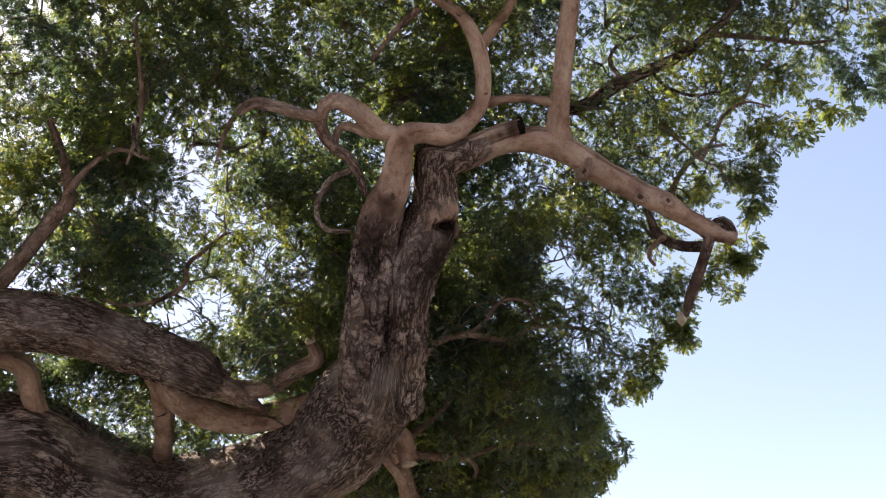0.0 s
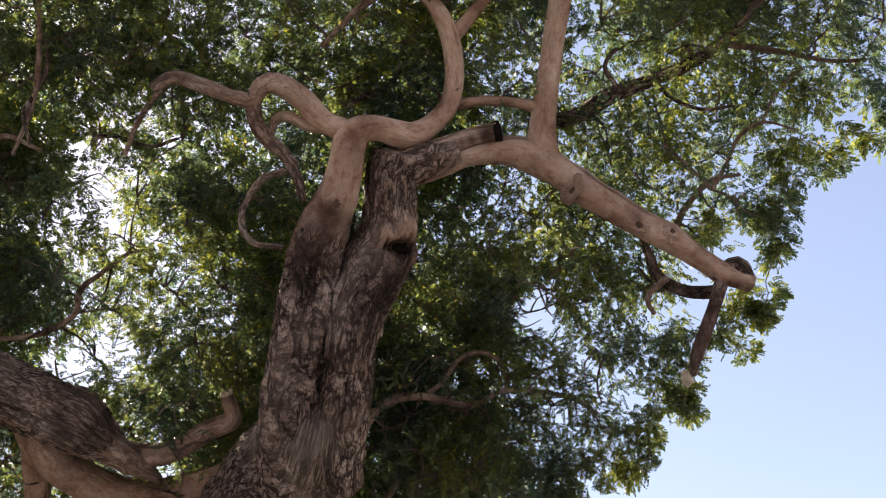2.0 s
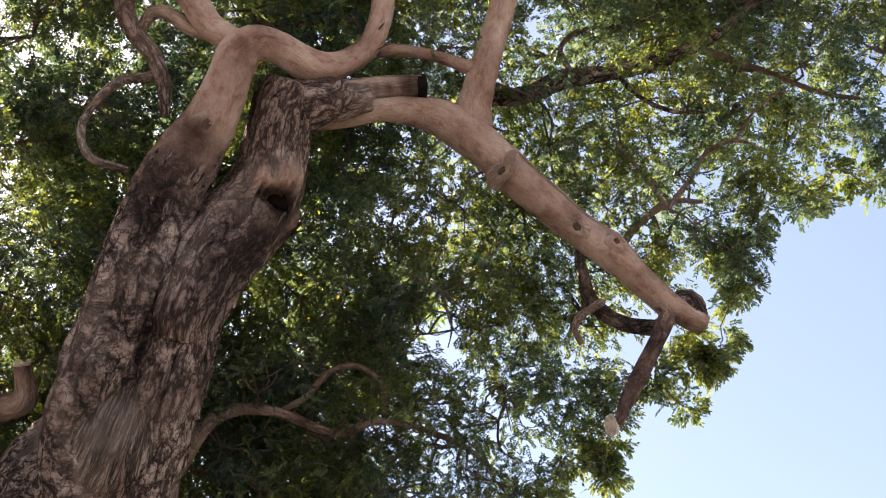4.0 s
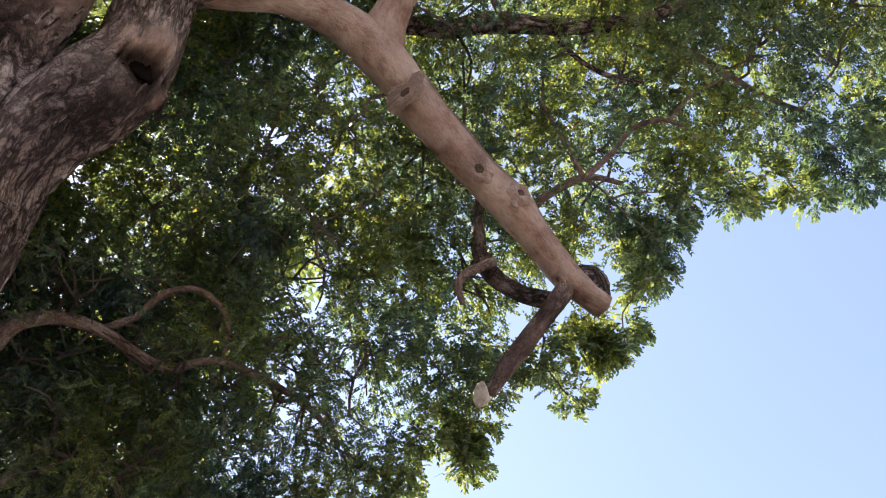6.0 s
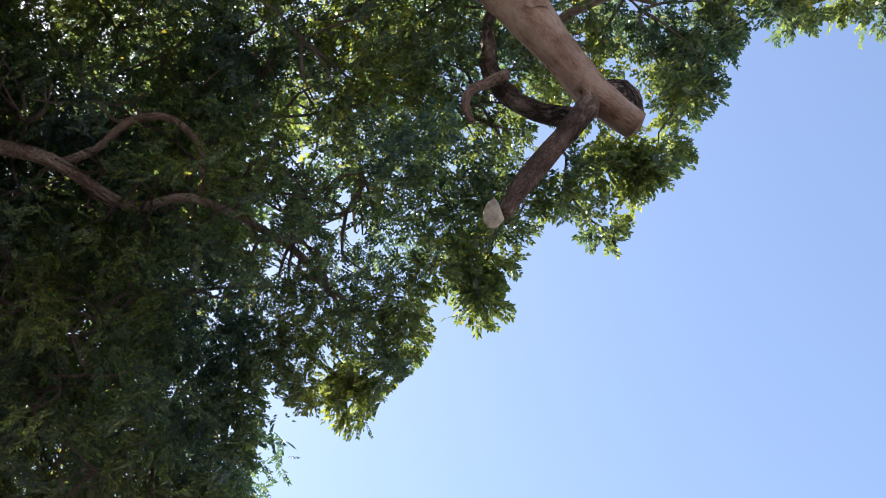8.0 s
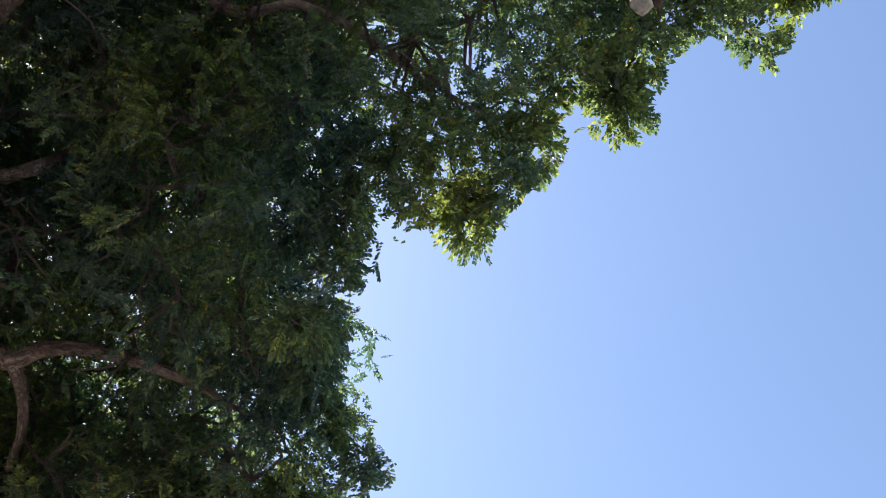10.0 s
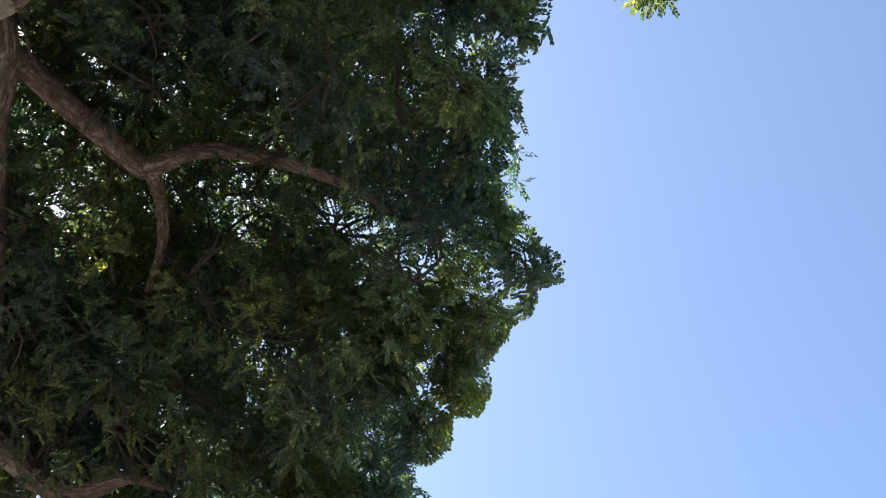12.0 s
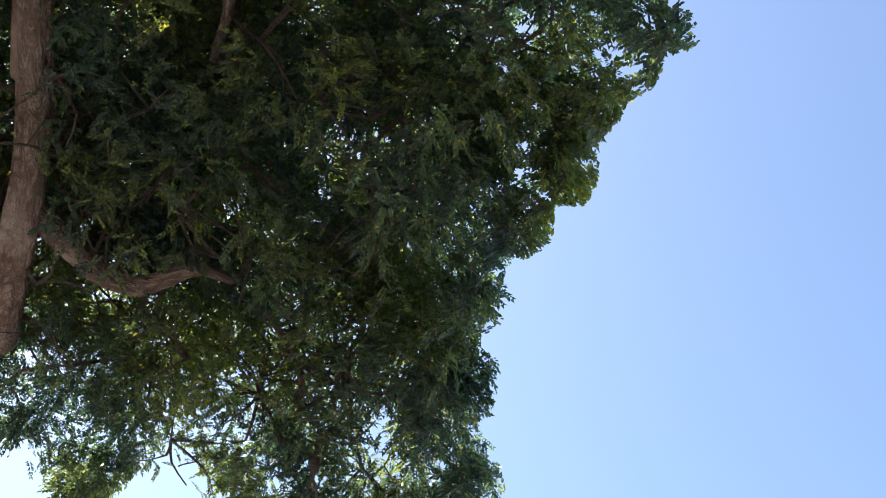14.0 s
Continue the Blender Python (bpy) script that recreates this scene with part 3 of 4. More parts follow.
# the stem's hollow, its shade painted dark, under a pale overhanging lip, and the swellings and folds of bark round it:
# place, direction, radius, depth
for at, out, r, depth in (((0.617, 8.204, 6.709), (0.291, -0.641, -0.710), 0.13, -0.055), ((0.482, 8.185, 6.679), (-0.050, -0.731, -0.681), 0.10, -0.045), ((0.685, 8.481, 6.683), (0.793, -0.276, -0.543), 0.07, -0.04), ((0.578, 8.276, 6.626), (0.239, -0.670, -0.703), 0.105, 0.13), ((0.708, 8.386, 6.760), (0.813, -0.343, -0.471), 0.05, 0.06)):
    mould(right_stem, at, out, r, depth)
# a black plug, painted as the shade deep in the hollow
laid("hollow_shade", [(1.0, -0.5), (0.9, -0.1), (0.5, -0.2)], (0.567, 8.306, 6.657), (0.239, -0.670, -0.703), UP, 0.075, CHAR_AND_SHADE, right_stem, 0.75, 0.6, 2.0)
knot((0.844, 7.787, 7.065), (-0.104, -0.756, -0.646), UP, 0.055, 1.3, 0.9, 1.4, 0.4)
laid("knot", [(1.6, -0.4), (1.2, 0.02), (1.0, 0.2), (0.85, 0.16), (0.76, 0.02), (0.62, 0.2), (0.46, 0.22), (0.36, 0.06), (0.2, 0.16)], (0.571, 7.821, 7.032), (0.091, -0.660, -0.746), UP, 0.085, BARK, tree, 0.85, 0.5, 6.0, 1.0, "swirled bark over an old branch scar")
laid("cut_face", [(0.7, -1.2), (0.95, -0.3), (1.0, 0.02), (0.8, 0.06), (0.4, 0.03)], (2.692, 8.917, 5.779), (-0.80, -0.50, -0.32), (-0.1, 0.2, -0.9), 0.041, CUT, tree, 1.7, 0.25, 7.0, label="pale sawn wood")

# ---- bark plates: lifted scales on the old bark of the trunk and the thick limbs ----


def plate_mesh(seed):
    rnd = random.Random(seed)
    rows = [(-1.0, -0.25), (-0.6, 0.55), (0.35, 0.85), (0.95, 1.0), (1.0, -0.2)]
    cols = [(-1.0, -0.25), (-0.55, 0.9), (0.5, 1.0), (1.0, -0.25)]
    v = []
    for a, h in rows:
        w = 1 - 0.45 * a * a + rnd.uniform(-0.15, 0.15)
        for b, g in cols:
            v.append((b * w + rnd.uniform(-0.12, 0.12), a + rnd.uniform(-0.1, 0.1), (h * g if h > 0 and g > 0 else -0.25) + rnd.uniform(-0.06, 0.06)))
    f = [(4 * i + j, 4 * i + j + 1, 4 * i + j + 5, 4 * i + j + 4) for i in range(4) for j in range(3)]
    me = bpy.data.meshes.new("bark_plate")
    me.from_pydata(v, [], f)
    me.attributes.new("age", "FLOAT", "POINT").data.foreach_set("value", np.ones(len(v), np.float32))
    uv = me.uv_layers.new(name="UVMap")
    for loop in me.loops:
        x, y, z = v[loop.vertex_index]
        uv.data[loop.index].uv = (x * 0.02 + seed * 0.37, y * 0.05 + seed * 0.21)
    me.materials.append(BARK)
    return me


PLATES = [plate_mesh(k) for k in range(8)]


def plates(bark, count, seed, box):
    """Bark plates as parts of a limb, on its side and underside within box (x, y)."""
    rnd = random.Random(seed)
    polys, verts = bark.data.polygons, bark.data.vertices
    n = 0
    for _ in range(count * 40):
        p = polys[rnd.randrange(len(polys))]
        c, z = p.center, p.normal.copy()
        if len(p.vertices) != 4 or z.y > 0.3 or z.z > 0.65 or not (box[0] < c.x < box[1] and box[2] < c.y < box[3]):
            continue
        y = (verts[p.vertices[3]].co - verts[p.vertices[0]].co).normalized()
        y = (y + z.cross(y) * rnd.uniform(-0.25, 0.25)).normalized() * rnd.choice((1, -1, 1))
        x = y.cross(z).normalized()
        m = Matrix((x, y, x.cross(y) * -1 if x.cross(y).dot(z) < 0 else x.cross(y))).transposed().to_4x4()
        size = rnd.uniform(0.6, 1.3)
        m = m @ Matrix.Diagonal((0.017 * size, rnd.uniform(0.04, 0.085) * size, 0.009 * size, 1))
        m.translation = c
        ob = new("bark_plate", rnd.choice(PLATES))
        ob.parent = bark
        ob.matrix_local = m
        n += 1
        if n == count:
            break


for bark, count, box in ((trunk, 190, (-4.0, 1.0, 8.5, 12.0)), (left_stem, 45, (-1.0, 0.2, 8.1, 9.6)), (right_stem, 65, (-0.5, 1.2, 7.7, 9.6)), (old_limb, 90, (-4.5, -1.0, 8.0, 11.0))):
    plates(bark, count, count, box)

# ---- crown ----
RIM = [(5.99, 7.28), (5.15, 7.52), (4.76, 7.81), (4.61, 7.87), (4.46, 7.95), (4.21, 8.00), (4.06, 7.97), (4.00, 8.13), (3.90, 8.09), (3.76, 8.10), (3.69, 8.21), (3.67, 8.36), (3.62, 8.48), (3.55, 8.60),
       (3.49, 8.68), (3.43, 8.74), (3.37, 8.82), (3.15, 8.82), (3.11, 8.88), (3.34, 8.93), (3.33, 9.00), (3.17, 9.02), (3.03, 9.04), (2.94, 9.15), (2.88, 9.26), (2.94, 9.41), (2.85, 9.48), (2.72, 9.43)]
RIM += [(2.65, 9.36), (2.59, 9.39), (2.60, 9.47), (2.67, 9.55), (2.65, 9.67), (2.60, 9.79), (2.52, 9.85), (2.51, 9.91), (2.55, 10.04), (2.42, 10.07), (2.29, 10.02), (2.19, 10.04), (2.11, 9.99), (2.05, 10.01),
        (2.07, 10.12), (2.13, 10.24), (2.10, 10.33), (1.98, 10.32), (1.86, 10.35), (1.97, 10.40), (2.08, 10.42), (2.12, 10.55), (2.14, 10.64), (2.18, 10.77), (2.16, 10.92), (2.18, 11.05), (2.31, 11.05), (2.40, 11.14)]
RIM += [(2.50, 11.13), (2.57, 11.28), (2.46, 11.36), (2.50, 11.46), (2.43, 11.58), (2.43, 11.68), (2.39, 11.78), (2.46, 11.92), (2.46, 12.04), (2.38, 12.09), (2.25, 12.05), (2.14, 11.98), (2.18, 12.09), (2.34, 12.13),
        (2.40, 12.26), (2.34, 12.38), (2.20, 12.43), (2.28, 12.56), (2.34, 12.78), (2.22, 12.88), (2.30, 13.00), (2.40, 13.04), (2.50, 13.30), (2.47, 13.48), (2.60, 13.60), (2.72, 13.80)]
OPEN_RIM = len(RIM) + 9       # the stretch of the rim that borders on open sky
RIM += [(2.27, 14.37), (1.76, 14.47), (1.44, 14.60), (0.95, 14.50), (0.69, 15.09), (0.36, 15.00), (0.45, 14.59), (0.16, 14.79), (-0.17, 15.11)]
RIM += [(-1.5, 15.6), (-5.0, 16.2), (-9.5, 14.0), (-11.0, 9.0), (-8.5, 4.5), (-3.0, 3.2), (2.5, 3.4), (6.0, 5.0)]
RIM = np.array(RIM)
Z0, ZX, ZY, ZQ = 13.0436, -0.0499, -0.7162, 0.1285


def underside(x, y):
    """Height of the crown's underside over the plan."""
    yc = np.clip(y, 7.0, 11.6)
    return Z0 + ZX * x + ZY * yc + ZQ * (yc - 9) ** 2 - 0.45 * (y - yc) * (y < 7) - 0.10 * (y - yc) * (y > 11.6)


def droop(y, d):
    """How far the crown hangs below its sheet near the rim, most on the side where the long arm ends."""
    deep = np.clip((y - 7.6) / 0.4, 0, 1) * np.clip((11.0 - y) / 0.6, 0, 1)
    return (0.06 + (0.12 + 0.26 * np.clip((y - 8.2) / 0.4, 0, 1)) * deep) * np.clip(1 - d / 0.8, 0, 1)


def inside(x, y):
    """Distance to the rim in plan, positive within."""
    a, b = RIM, np.roll(RIM, -1, 0)
    p = np.stack([x, y], -1)[:, None]
    ab = (b - a)[None]
    t = np.clip(((p - a) * ab).sum(-1) / (ab ** 2).sum(-1), 0, 1)
    d = np.linalg.norm(p - a - t[..., None] * ab, axis=-1).min(1)
    cross = (a[:, 1] > p[..., 1]) != (b[:, 1] > p[..., 1])
    xi = a[:, 0] + (p[..., 1] - a[:, 1]) * (b[:, 0] - a[:, 0]) / np.where(b[:, 1] == a[:, 1], 1e-9, b[:, 1] - a[:, 1])
    odd = ((p[..., 0] < xi) & cross).sum(1) % 2 == 1
    return np.where(odd, d, -d)


rng = np.random.default_rng(4)
GAPS = [(-1.68, 7.27, 0.1), (-1.62, 7.57, 0.09), (-1.6, 7.87, 0.1), (-1.39, 8.16, 0.11), (-0.8, 8.48, 0.18), (-1.08, 8.36, 0.12), (-3.35, 8.41, 0.13), (-3.04, 8.54, 0.12), (0.18, 7.64, 0.17), (-1.67, 8.94, 0.19),
        (-2.07, 9.08, 0.17), (-3.3, 9.78, 0.09), (0.18, 7.7, 0.14), (1.62, 8.93, 0.13), (2.11, 9.94, 0.05), (1.71, 10.01, 0.04), (2.04, 9.36, 0.05), (2.39, 9.57, 0.05)]
GAPS += [(0.25, 12.98, 0.06), (1.14, 12.87, 0.05), (1.54, 13.34, 0.04), (2.09, 12.32, 0.04), (1.07, 14.43, 0.12), (1.58, 14.34, 0.08), (0.39, 14.77, 0.13), (0.88, 14.88, 0.10)]       # openings in the crown: x, y, radius; they lean away with height


def settle(n, box, low, high, spacing, edge=0.15, thick=-9.0):
    """n clump centres (x, y, z, distance to the rim) spread over the crown within box, only where it is thick."""
    got = np.zeros((0, 4))
    for _ in range(90):
        if len(got) >= n:
            break
        x, y = rng.uniform(box[0], box[1], 600), rng.uniform(box[2], box[3], 600)
        d, h = inside(x, y), rng.uniform(low, high, 600)
        h = np.where(d < 0.7, np.minimum(h, rng.uniform(low, low + 0.3 + 1.1 * np.maximum(d, 0), 600)), h)
        z = underside(x, y) + h - droop(y, d)
        for q in np.stack([x, y, z, d], 1)[d > edge]:
            if noise.noise((q[0] * 0.9, q[1] * 0.9, 3.0)) < thick:
                continue
            if len(got) == 0 or np.min(((got[:, :3] - q[:3]) ** 2).sum(1)) > spacing ** 2:
                got = np.vstack([got, q])
    return got[:n]


def rim_clumps(step, first, last):
    """Clumps that follow the rim of the crown, tucked in by their own radius."""
    out = []
    for i in range(first, last):
        a, b = RIM[i], RIM[i + 1]
        m = max(1, int(np.linalg.norm(b - a) / step))
        for k in range(m):
            p = a + (b - a) * (k + rng.uniform(0, 1)) / m
            nrm = np.array((-(b - a)[1], (b - a)[0])) / np.linalg.norm(b - a)
            for sg in (1, -1):
                w = p + sg * nrm * 0.12
                if inside(w[:1], w[1:])[0] > 0.02:
                    out.append((w[0], w[1], underside(w[0], w[1]) + rng.uniform(-0.15, 0.14) - droop(w[1], 0.1), 0.12))
                    break
    return np.array(out)


BARE = np.array([q for q in OPEN_NODES if q[3] > 0.012])
BELOW = np.array((0.05, -0.52, -0.85))


def clear_of_limbs(p):
    """False for leaves that would hang under a limb: the limbs run bare below the crown."""
    ok = np.ones(len(p), bool)
    for q in BARE:
        v = p - q[:3]
        along = v @ BELOW
        across = np.linalg.norm(v - along[:, None] * BELOW, axis=1)
        ok &= ~((across < q[3] + (0.16 if q[3] > 0.2 else 0.07 if q[3] > 0.05 else 0.05 if q[3] > 0.018 else 0.02)) & (along > -0.08))
    h = p[:, 2] - underside(p[:, 0], p[:, 1])
    for gx, gy, gr in GAPS:
        ok &= (p[:, 0] - gx * (1 + 0.15 * h)) ** 2 + (p[:, 1] - gy - (0.55 if gy > 9.3 else 0.8 if gx > 0.9 else 1.3) * h) ** 2 > (gr + 0.15 * np.maximum(h, 0)) ** 2
    # thin spots, where the sky glints through the far side of the crown
    for k in np.where(ok & (p[:, 1] > 10.2) & (inside(p[:, 0] - 0.2 * h, p[:, 1] - 0.6 * h) > 0.35))[0]:
        x, y, _ = p[k]
        ok[k] = noise.noise(((x + 0.12 * h[k]) * 3.2, (y - 0.6 * h[k]) * 3.2, 7.0)) < 0.35
    return ok


def within_rim(p):
    """False for leaves that stick out past the rim, seen along the slant at which the crown's edge hangs."""
    h = p[:, 2] - underside(p[:, 0], p[:, 1]) + droop(p[:, 1], 0.0)
    lean = np.where(p[:, 1] > 10.3, 0.62, 0.8)
    return inside(p[:, 0] - 0.2 * h, p[:, 1] - lean * h) > np.where(p[:, 1] > 9.5, -0.015, -0.055)


def foliage(centres, sprays, pairs, size, spread, loose=0.012, dome=False, trimmed=False, slim=False):
    """Leaflets of feathery drooping leaves, and the clump of each. dome: the leaves sit on a cushion's upper shell;
    trimmed: kept within the rim; slim: three-cornered leaflets."""
    fronds = 4
    n = len(centres) * sprays
    c = np.repeat(centres[:, :3], sprays, 0)
    own = np.repeat(rng.uniform(0.72, 1.28, len(centres)), sprays)
    lim = np.minimum(np.repeat(np.maximum(centres[:, 3] - 0.06, 0.1), sprays), spread * own)
    dirs = rng.normal(size=(n, 3))
    dirs[:, 2] *= 0.75
    dirs /= np.linalg.norm(dirs, axis=1)[:, None]
    reach = rng.uniform(0.05, 1.0, n) ** 0.5
    if dome:
        dirs[:, 2] = np.where(dirs[:, 2] < -0.3, -dirs[:, 2], dirs[:, 2]) * 0.85
        reach = np.where(rng.uniform(0, 1, n) < 0.8, rng.uniform(0.7, 1.05, n), rng.uniform(0.1, 0.7, n))
    base = c + dirs * (reach * lim)[:, None]
    ok = clear_of_limbs(base)
    base, dirs, tag = base[ok], dirs[ok], np.repeat(np.arange(len(centres)), sprays)[ok]
    m = len(base) * fronds
    b = np.repeat(base, fronds, 0) + rng.normal(size=(m, 3)) * loose
    # the leaves of a spray fan out from its twig and hang
    ang = np.repeat(np.arctan2(dirs[:, 1], dirs[:, 0]), fronds) + rng.normal(0, 0.9, m)
    tilt = np.clip(rng.normal(-0.3, 0.45, m), -1.3, 0.8)
    d = np.stack([np.cos(ang) * np.cos(tilt), np.sin(ang) * np.cos(tilt), np.sin(tilt)], 1)
    side = np.cross(d, (0, 0, 1.0))
    side /= np.linalg.norm(side, axis=1)[:, None] + 1e-9
    roll = rng.normal(0, 0.4, m)
    nrm = np.cross(side, d)
    side, nrm = side * np.cos(roll)[:, None] + nrm * np.sin(roll)[:, None], nrm * np.cos(roll)[:, None] - side * np.sin(roll)[:, None]
    length = size * rng.uniform(0.34, 0.5, m) * pairs
    down = np.array((0, 0, -1.0))
    quads = []
    for i in range(pairs):
        s = (i + 0.4) / pairs
        pos = b + d * (length * s)[:, None] + down * (length * 0.3 * s * s)[:, None]
        for sg in (-1, 1):
            ld = side * sg * (0.95 - 0.5 * s) + d * (0.55 + 0.5 * s) + down * 0.25 + rng.normal(size=(m, 3)) * 0.16
            ld /= np.linalg.norm(ld, axis=1)[:, None]
            wd = np.cross(ld, nrm + rng.normal(size=(m, 3)) * 0.35)
            wd /= np.linalg.norm(wd, axis=1)[:, None] + 1e-9
            ll = size * rng.uniform(0.8, 1.2, m) * (1.0 - 0.3 * abs(s - 0.5))
            w = ll * rng.uniform(0.24, 0.31, m)
            mid = pos + ld * (ll * 0.55)[:, None]
            tip = pos + ld * ll[:, None] + down * (ll * 0.12)[:, None]
            if slim:
                root = pos + ld * (ll * 0.2)[:, None]
                quads.append(np.stack([root + wd * w[:, None], tip, root - wd * w[:, None]], 1))
            else:
                quads.append(np.stack([pos, mid + wd * w[:, None], tip, mid - wd * w[:, None]], 1))
    quads, owner = np.concatenate(quads), np.tile(np.repeat(tag, fronds), pairs * 2)
    if trimmed:
        out = quads[:, 2]
        edgy = np.where(np.array(centres)[owner, 3] < 0.5)[0]
        keep = np.ones(len(quads), bool)
        for k in np.array_split(edgy, max(1, len(edgy) // 20000)):
            keep[k] = within_rim(out[k])
        quads, owner = quads[keep], owner[keep]
    return quads, owner


def leaf_mesh(name, faces):
    me = bpy.data.meshes.new(name)
    n, k = faces.shape[:2]
    me.vertices.add(n * k)
    me.vertices.foreach_set("co", faces.astype(np.float32).ravel())
    me.loops.add(n * k)
    me.loops.foreach_set("vertex_index", np.arange(n * k, dtype=np.int32))
    me.polygons.add(n)
    me.polygons.foreach_set("loop_start", np.arange(0, n * k, k, dtype=np.int32))
    me.update(calc_edges=True)
    return me


BOX, REAR = (-4.9, 5.8, 6.2, 10.2), (-4.9, -1.3, 9.6, 15.6)
ZONE_A = (-1.3, 3.2, 9.3, 15.6)
edge = rim_clumps(0.10, 0, OPEN_RIM)
tips = np.vstack([settle(300, ZONE_A, -0.2, 0.5, 0.21, 0.2), settle(34, (-0.9, 1.4, 9.0, 11.4), 0.2, 1.2, 0.2), settle(26, (1.3, 2.3, 11.1, 12.3), -0.1, 0.9, 0.18), settle(16, (1.2, 2.3, 9.4, 10.2), 0.0, 0.6, 0.18), settle(46, (0.2, 2.4, 12.2, 14.3), 0.0, 0.9, 0.2)])
near = np.vstack([settle(250, BOX, -0.1, 0.4, 0.37), settle(100, BOX, 0.5, 1.3, 0.42, thick=-0.05), settle(40, (-2.8, 1.2, 6.5, 9.4), 0.2, 1.2, 0.28), settle(7, (1.9, 3.0, 8.5, 9.4), 0.2, 0.8, 0.3), settle(3, (1.0, 2.0, 8.9, 9.3), 0.2, 0.8, 0.28), settle(7, (3.0, 4.6, 7.2, 8.1), 0.1, 0.7, 0.3), settle(125, REAR, -0.2, 0.9, 0.34)])
above = np.vstack([settle(165, ZONE_A, 0.5, 1.5, 0.26, 0.3, thick=-0.2), settle(8, (0.1, 1.5, 9.7, 10.8), 0.4, 1.0, 0.3), settle(7, (1.0, 2.0, 12.4, 13.6), 0.3, 0.9, 0.3), settle(45, (-1.3, 0.7, 9.4, 14.4), 0.2, 1.5, 0.28), settle(28, (-0.2, 1.9, 13.0, 15.0), 0.1, 1.0, 0.24)])
near = near[(near[:, 0] < -1.3) | (near[:, 1] < 9.3)]
tuft = np.vstack([settle(10, (3.0, 3.9, 8.15, 9.0), -0.1, 0.35, 0.19, 0.07), settle(5, (2.55, 3.1, 9.0, 9.6), -0.1, 0.3, 0.17, 0.1)])
fine = (near[:, 0] > 0.9) & (near[:, 0] < 5.0) & (near[:, 1] > 6.8)
edge_a = edge[:, 1] > 9.3
LIT = [(-1.14, 8.72, 0.6), (-1.65, 9.21, 0.6), (1.71, 8.75, 0.6), (2.66, 8.09, 0.6), (0.28, 7.64, 0.6), (3.14, 7.76, 0.6), (3.7, 7.82, 0.6), (2.35, 7.85, 0.7)]     # where the crown is thin enough for the sun to shine through: x, y, radius
roof = settle(170, (-4.9, 6.0, 5.4, 11.4), 0.9, 1.9, 0.36, 0.5, thick=0.13)
for x, y, r in LIT:
    roof = roof[(roof[:, 0] - x + 0.4) ** 2 + (roof[:, 1] - y - 0.65) ** 2 > r ** 2]
roof = np.vstack([roof, settle(38, (-1.2, 2.0, 9.6, 14.2), 0.9, 1.7, 0.38, 0.6), settle(12, (-0.2, 1.8, 12.6, 14.6), 0.6, 1.3, 0.35, 0.4)])
roof = roof[inside(roof[:, 0] - 0.3, roof[:, 1] - 1.2) > 0.45]
far = settle(330, (-11, 7, 3, 16.5), -0.1, 1.2, 0.5)
far = far[(far[:, 0] < -4.9) | (far[:, 1] < 6.2)]
CLUMPS = [tuple(q) for q in np.vstack([edge, tips, above, near, tuft, roof, far])]
quads, owner = foliage(tips, 23, 8, 0.028, 0.37, 0.03, trimmed=True, slim=True)
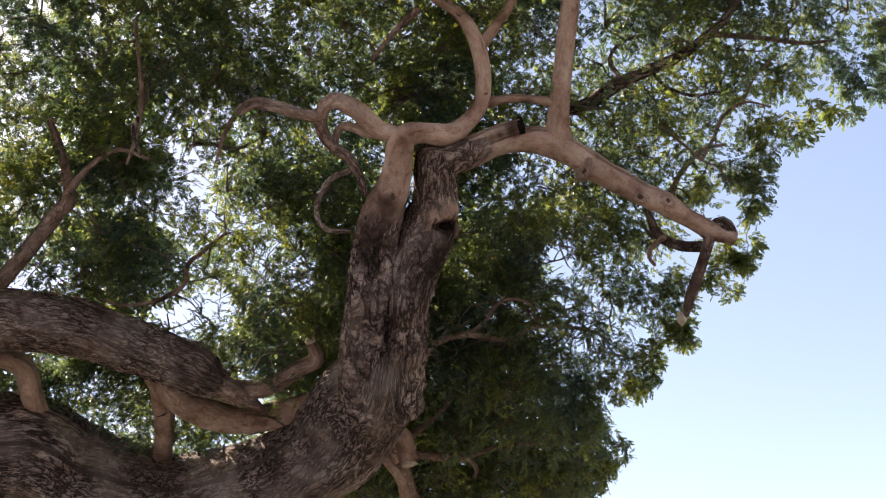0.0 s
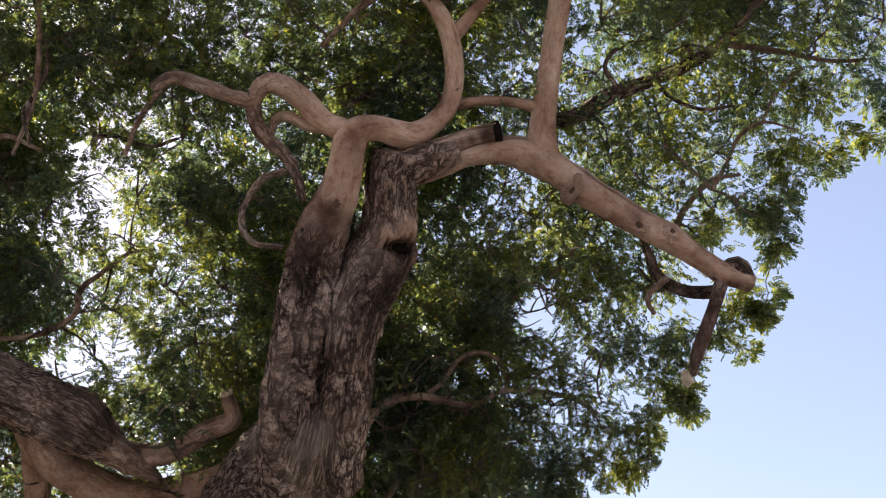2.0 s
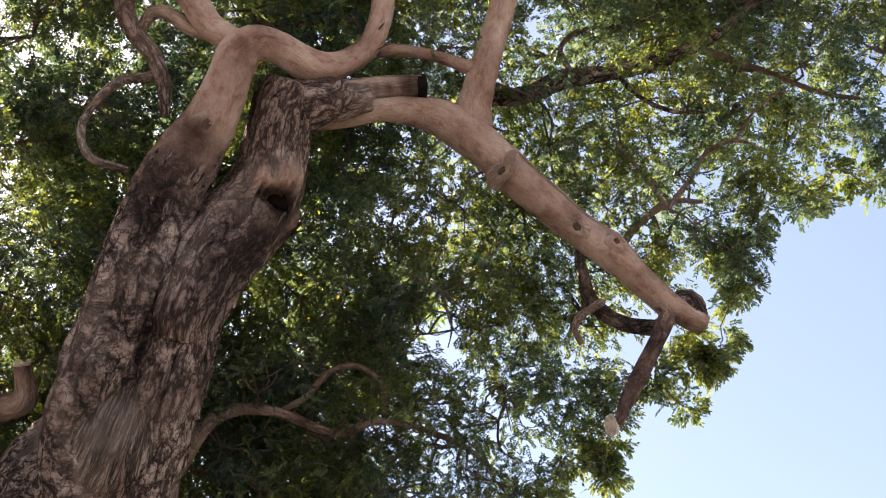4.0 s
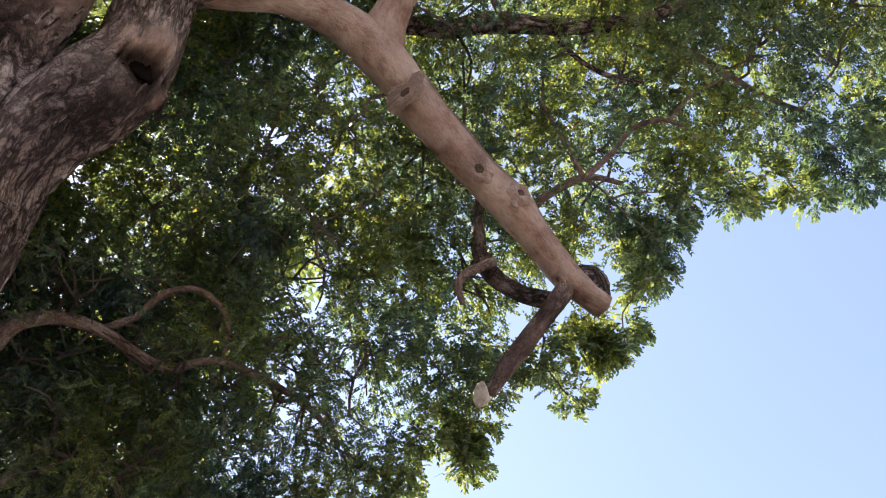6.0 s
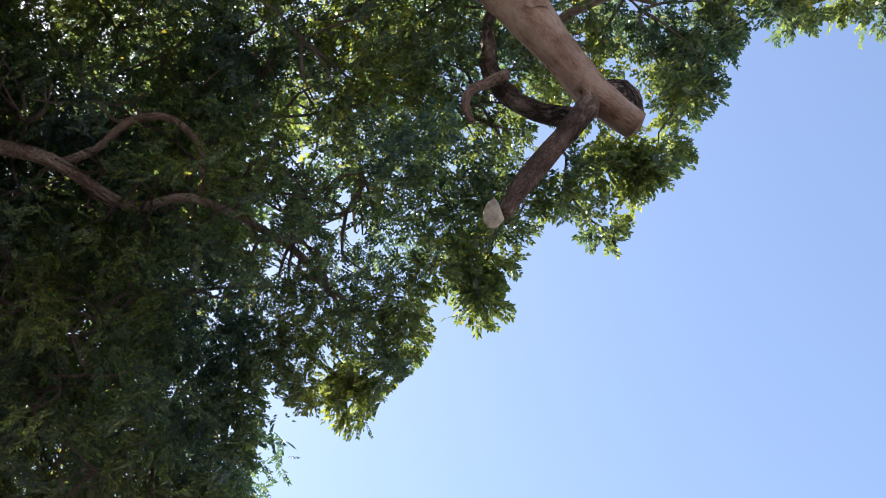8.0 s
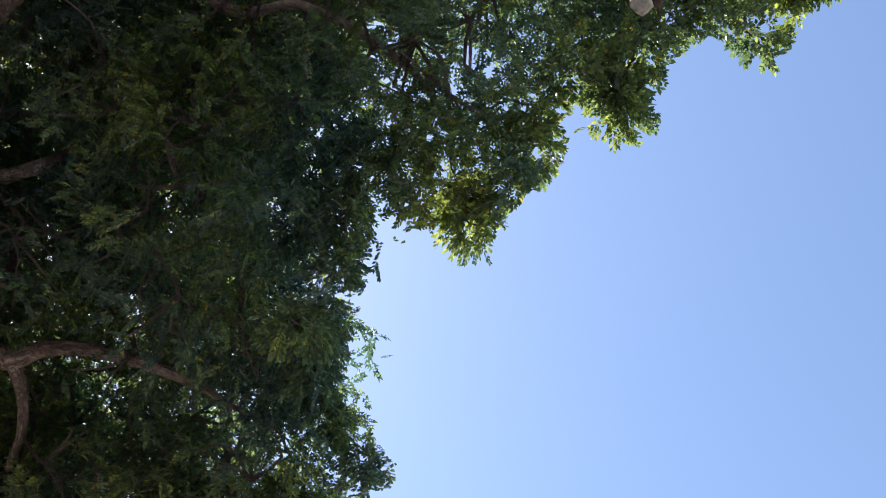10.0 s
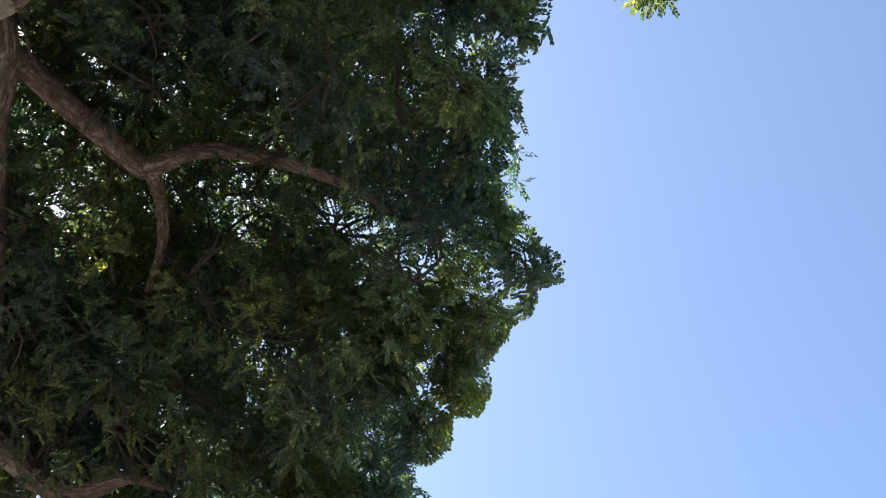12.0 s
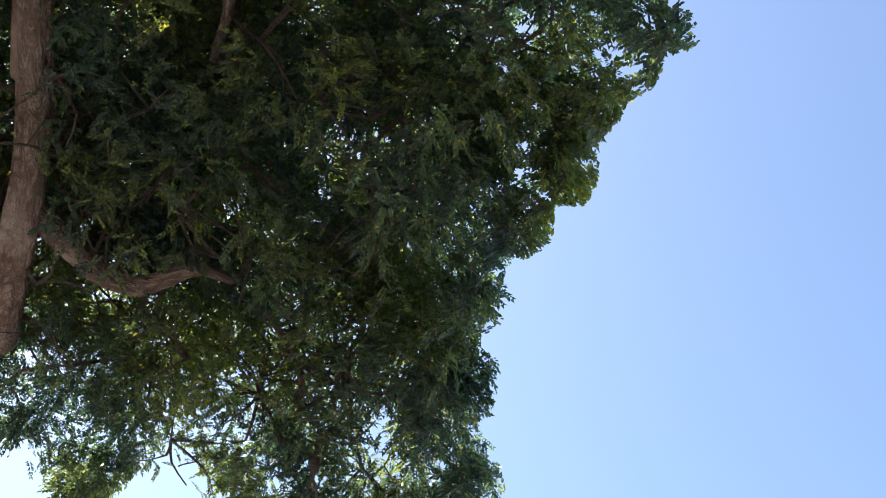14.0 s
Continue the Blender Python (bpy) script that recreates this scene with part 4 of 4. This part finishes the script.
# the clumps over the end of the walk, which the eye passes nearest, are parts of their own
close = np.argsort(np.linalg.norm(tips[:, :3] - np.array((2.2, 10.8, 5.0)), axis=1))[:240]
chosen = np.isin(owner, close)
link("crown", leaf_mesh("crown", quads[~chosen]), LEAF, kind="stuff")
by_owner = np.argsort(owner[chosen], kind="stable")
leaflets, ranks = quads[chosen][by_owner], owner[chosen][by_owner]
for part_quads in np.split(leaflets, np.where(np.diff(ranks))[0] + 1):
    link("leaf_spray", leaf_mesh("leaf_spray", part_quads), LEAF, kind="stuff")
for group, sprays, pairs, size, spread, loose, dome, slim in (
        (edge[edge_a], 9, 9, 0.026, 0.16, 0.012, False, False), (edge[~edge_a], 10, 7, 0.031, 0.2, 0.02, False, False), (above, 19, 6, 0.04, 0.42, 0.05, True, True),
        (near[fine], 60, 5, 0.035, 0.43, 0.045, True, True), (near[~fine], 58, 5, 0.037, 0.44, 0.045, True, True), (tuft, 17, 6, 0.032, 0.3, 0.03, False, True), (roof, 20, 4, 0.085, 0.45, 0.05, True, True), (far, 11, 3, 0.21, 0.7, 0.02, False, False)):
    quads, owner = foliage(group, sprays, pairs, size, spread, loose, dome, group is not far and group is not roof, slim)
    link("crown", leaf_mesh("crown", quads), LEAF, kind="stuff")

# ---- twigs, which join each clump to the nearest limb ----
nodes = np.array(NODES)
nodes = nodes[np.linalg.norm(nodes[:, :3] - (3.28, 8.57, 6.39), axis=1) > 0.3]      # the end of the pale limb bears no twigs
tv, tf = [], []
order = sorted(CLUMPS, key=lambda q: float(np.min(np.linalg.norm(nodes[:, :3] - np.array(q[:3]), axis=1))))
for q in order:
    p = np.array(q[:3])
    dist = np.linalg.norm(nodes[:, :3] - p, axis=1)
    a = nodes[int(np.argmin(dist))]
    L = float(dist.min())
    if L < 0.05:
        continue
    r0 = min(a[3] * 0.6, 0.009 + 0.009 * L)
    bend = rng.normal(size=(2, 3)) * 0.09 * L
    pts = [(*a[:3], r0), (*(a[:3] + (p - a[:3]) * 0.33 + bend[0]), r0 * 0.85), (*(a[:3] + (p - a[:3]) * 0.68 + bend[1]), r0 * 0.65), (*p, 0.006)]
    c = spline(pts, max(0.05, L / 9))
    v, f, uv, _ = tube_arrays(c, 5)
    off = len(tv)
    tv.extend(v)
    tf.extend([tuple(k + off for k in g) for g in f])
    nodes = np.vstack([nodes, c[2:]])
    if q[1] < 6.2 or q[0] < -4.9 or q[3] < 0.4:
        continue
    for _ in range(4):
        way = rng.normal(size=3) * (1, 1, 0.6)
        way *= 0.3 / np.linalg.norm(way)
        mid = p + way * 0.5 + rng.normal(size=3) * 0.04
        c = spline([(*p, 0.009), (*mid, 0.007), (*(p + way), 0.003)], 0.09)
        v, f, uv, _ = tube_arrays(c, 4)
        off = len(tv)
        tv.extend(v)
        tf.extend([tuple(k + off for k in g) for g in f])
me = bpy.data.meshes.new("branchwork")
me.from_pydata(tv, [], tf)
me.uv_layers.new(name="UVMap")
me.attributes.new("age", "FLOAT", "POINT").data.foreach_set("value", np.full(len(tv), 0.8, np.float32))
me.polygons.foreach_set("use_smooth", np.ones(len(me.polygons), bool))
link("branchwork", me, BARK, kind="stuff")
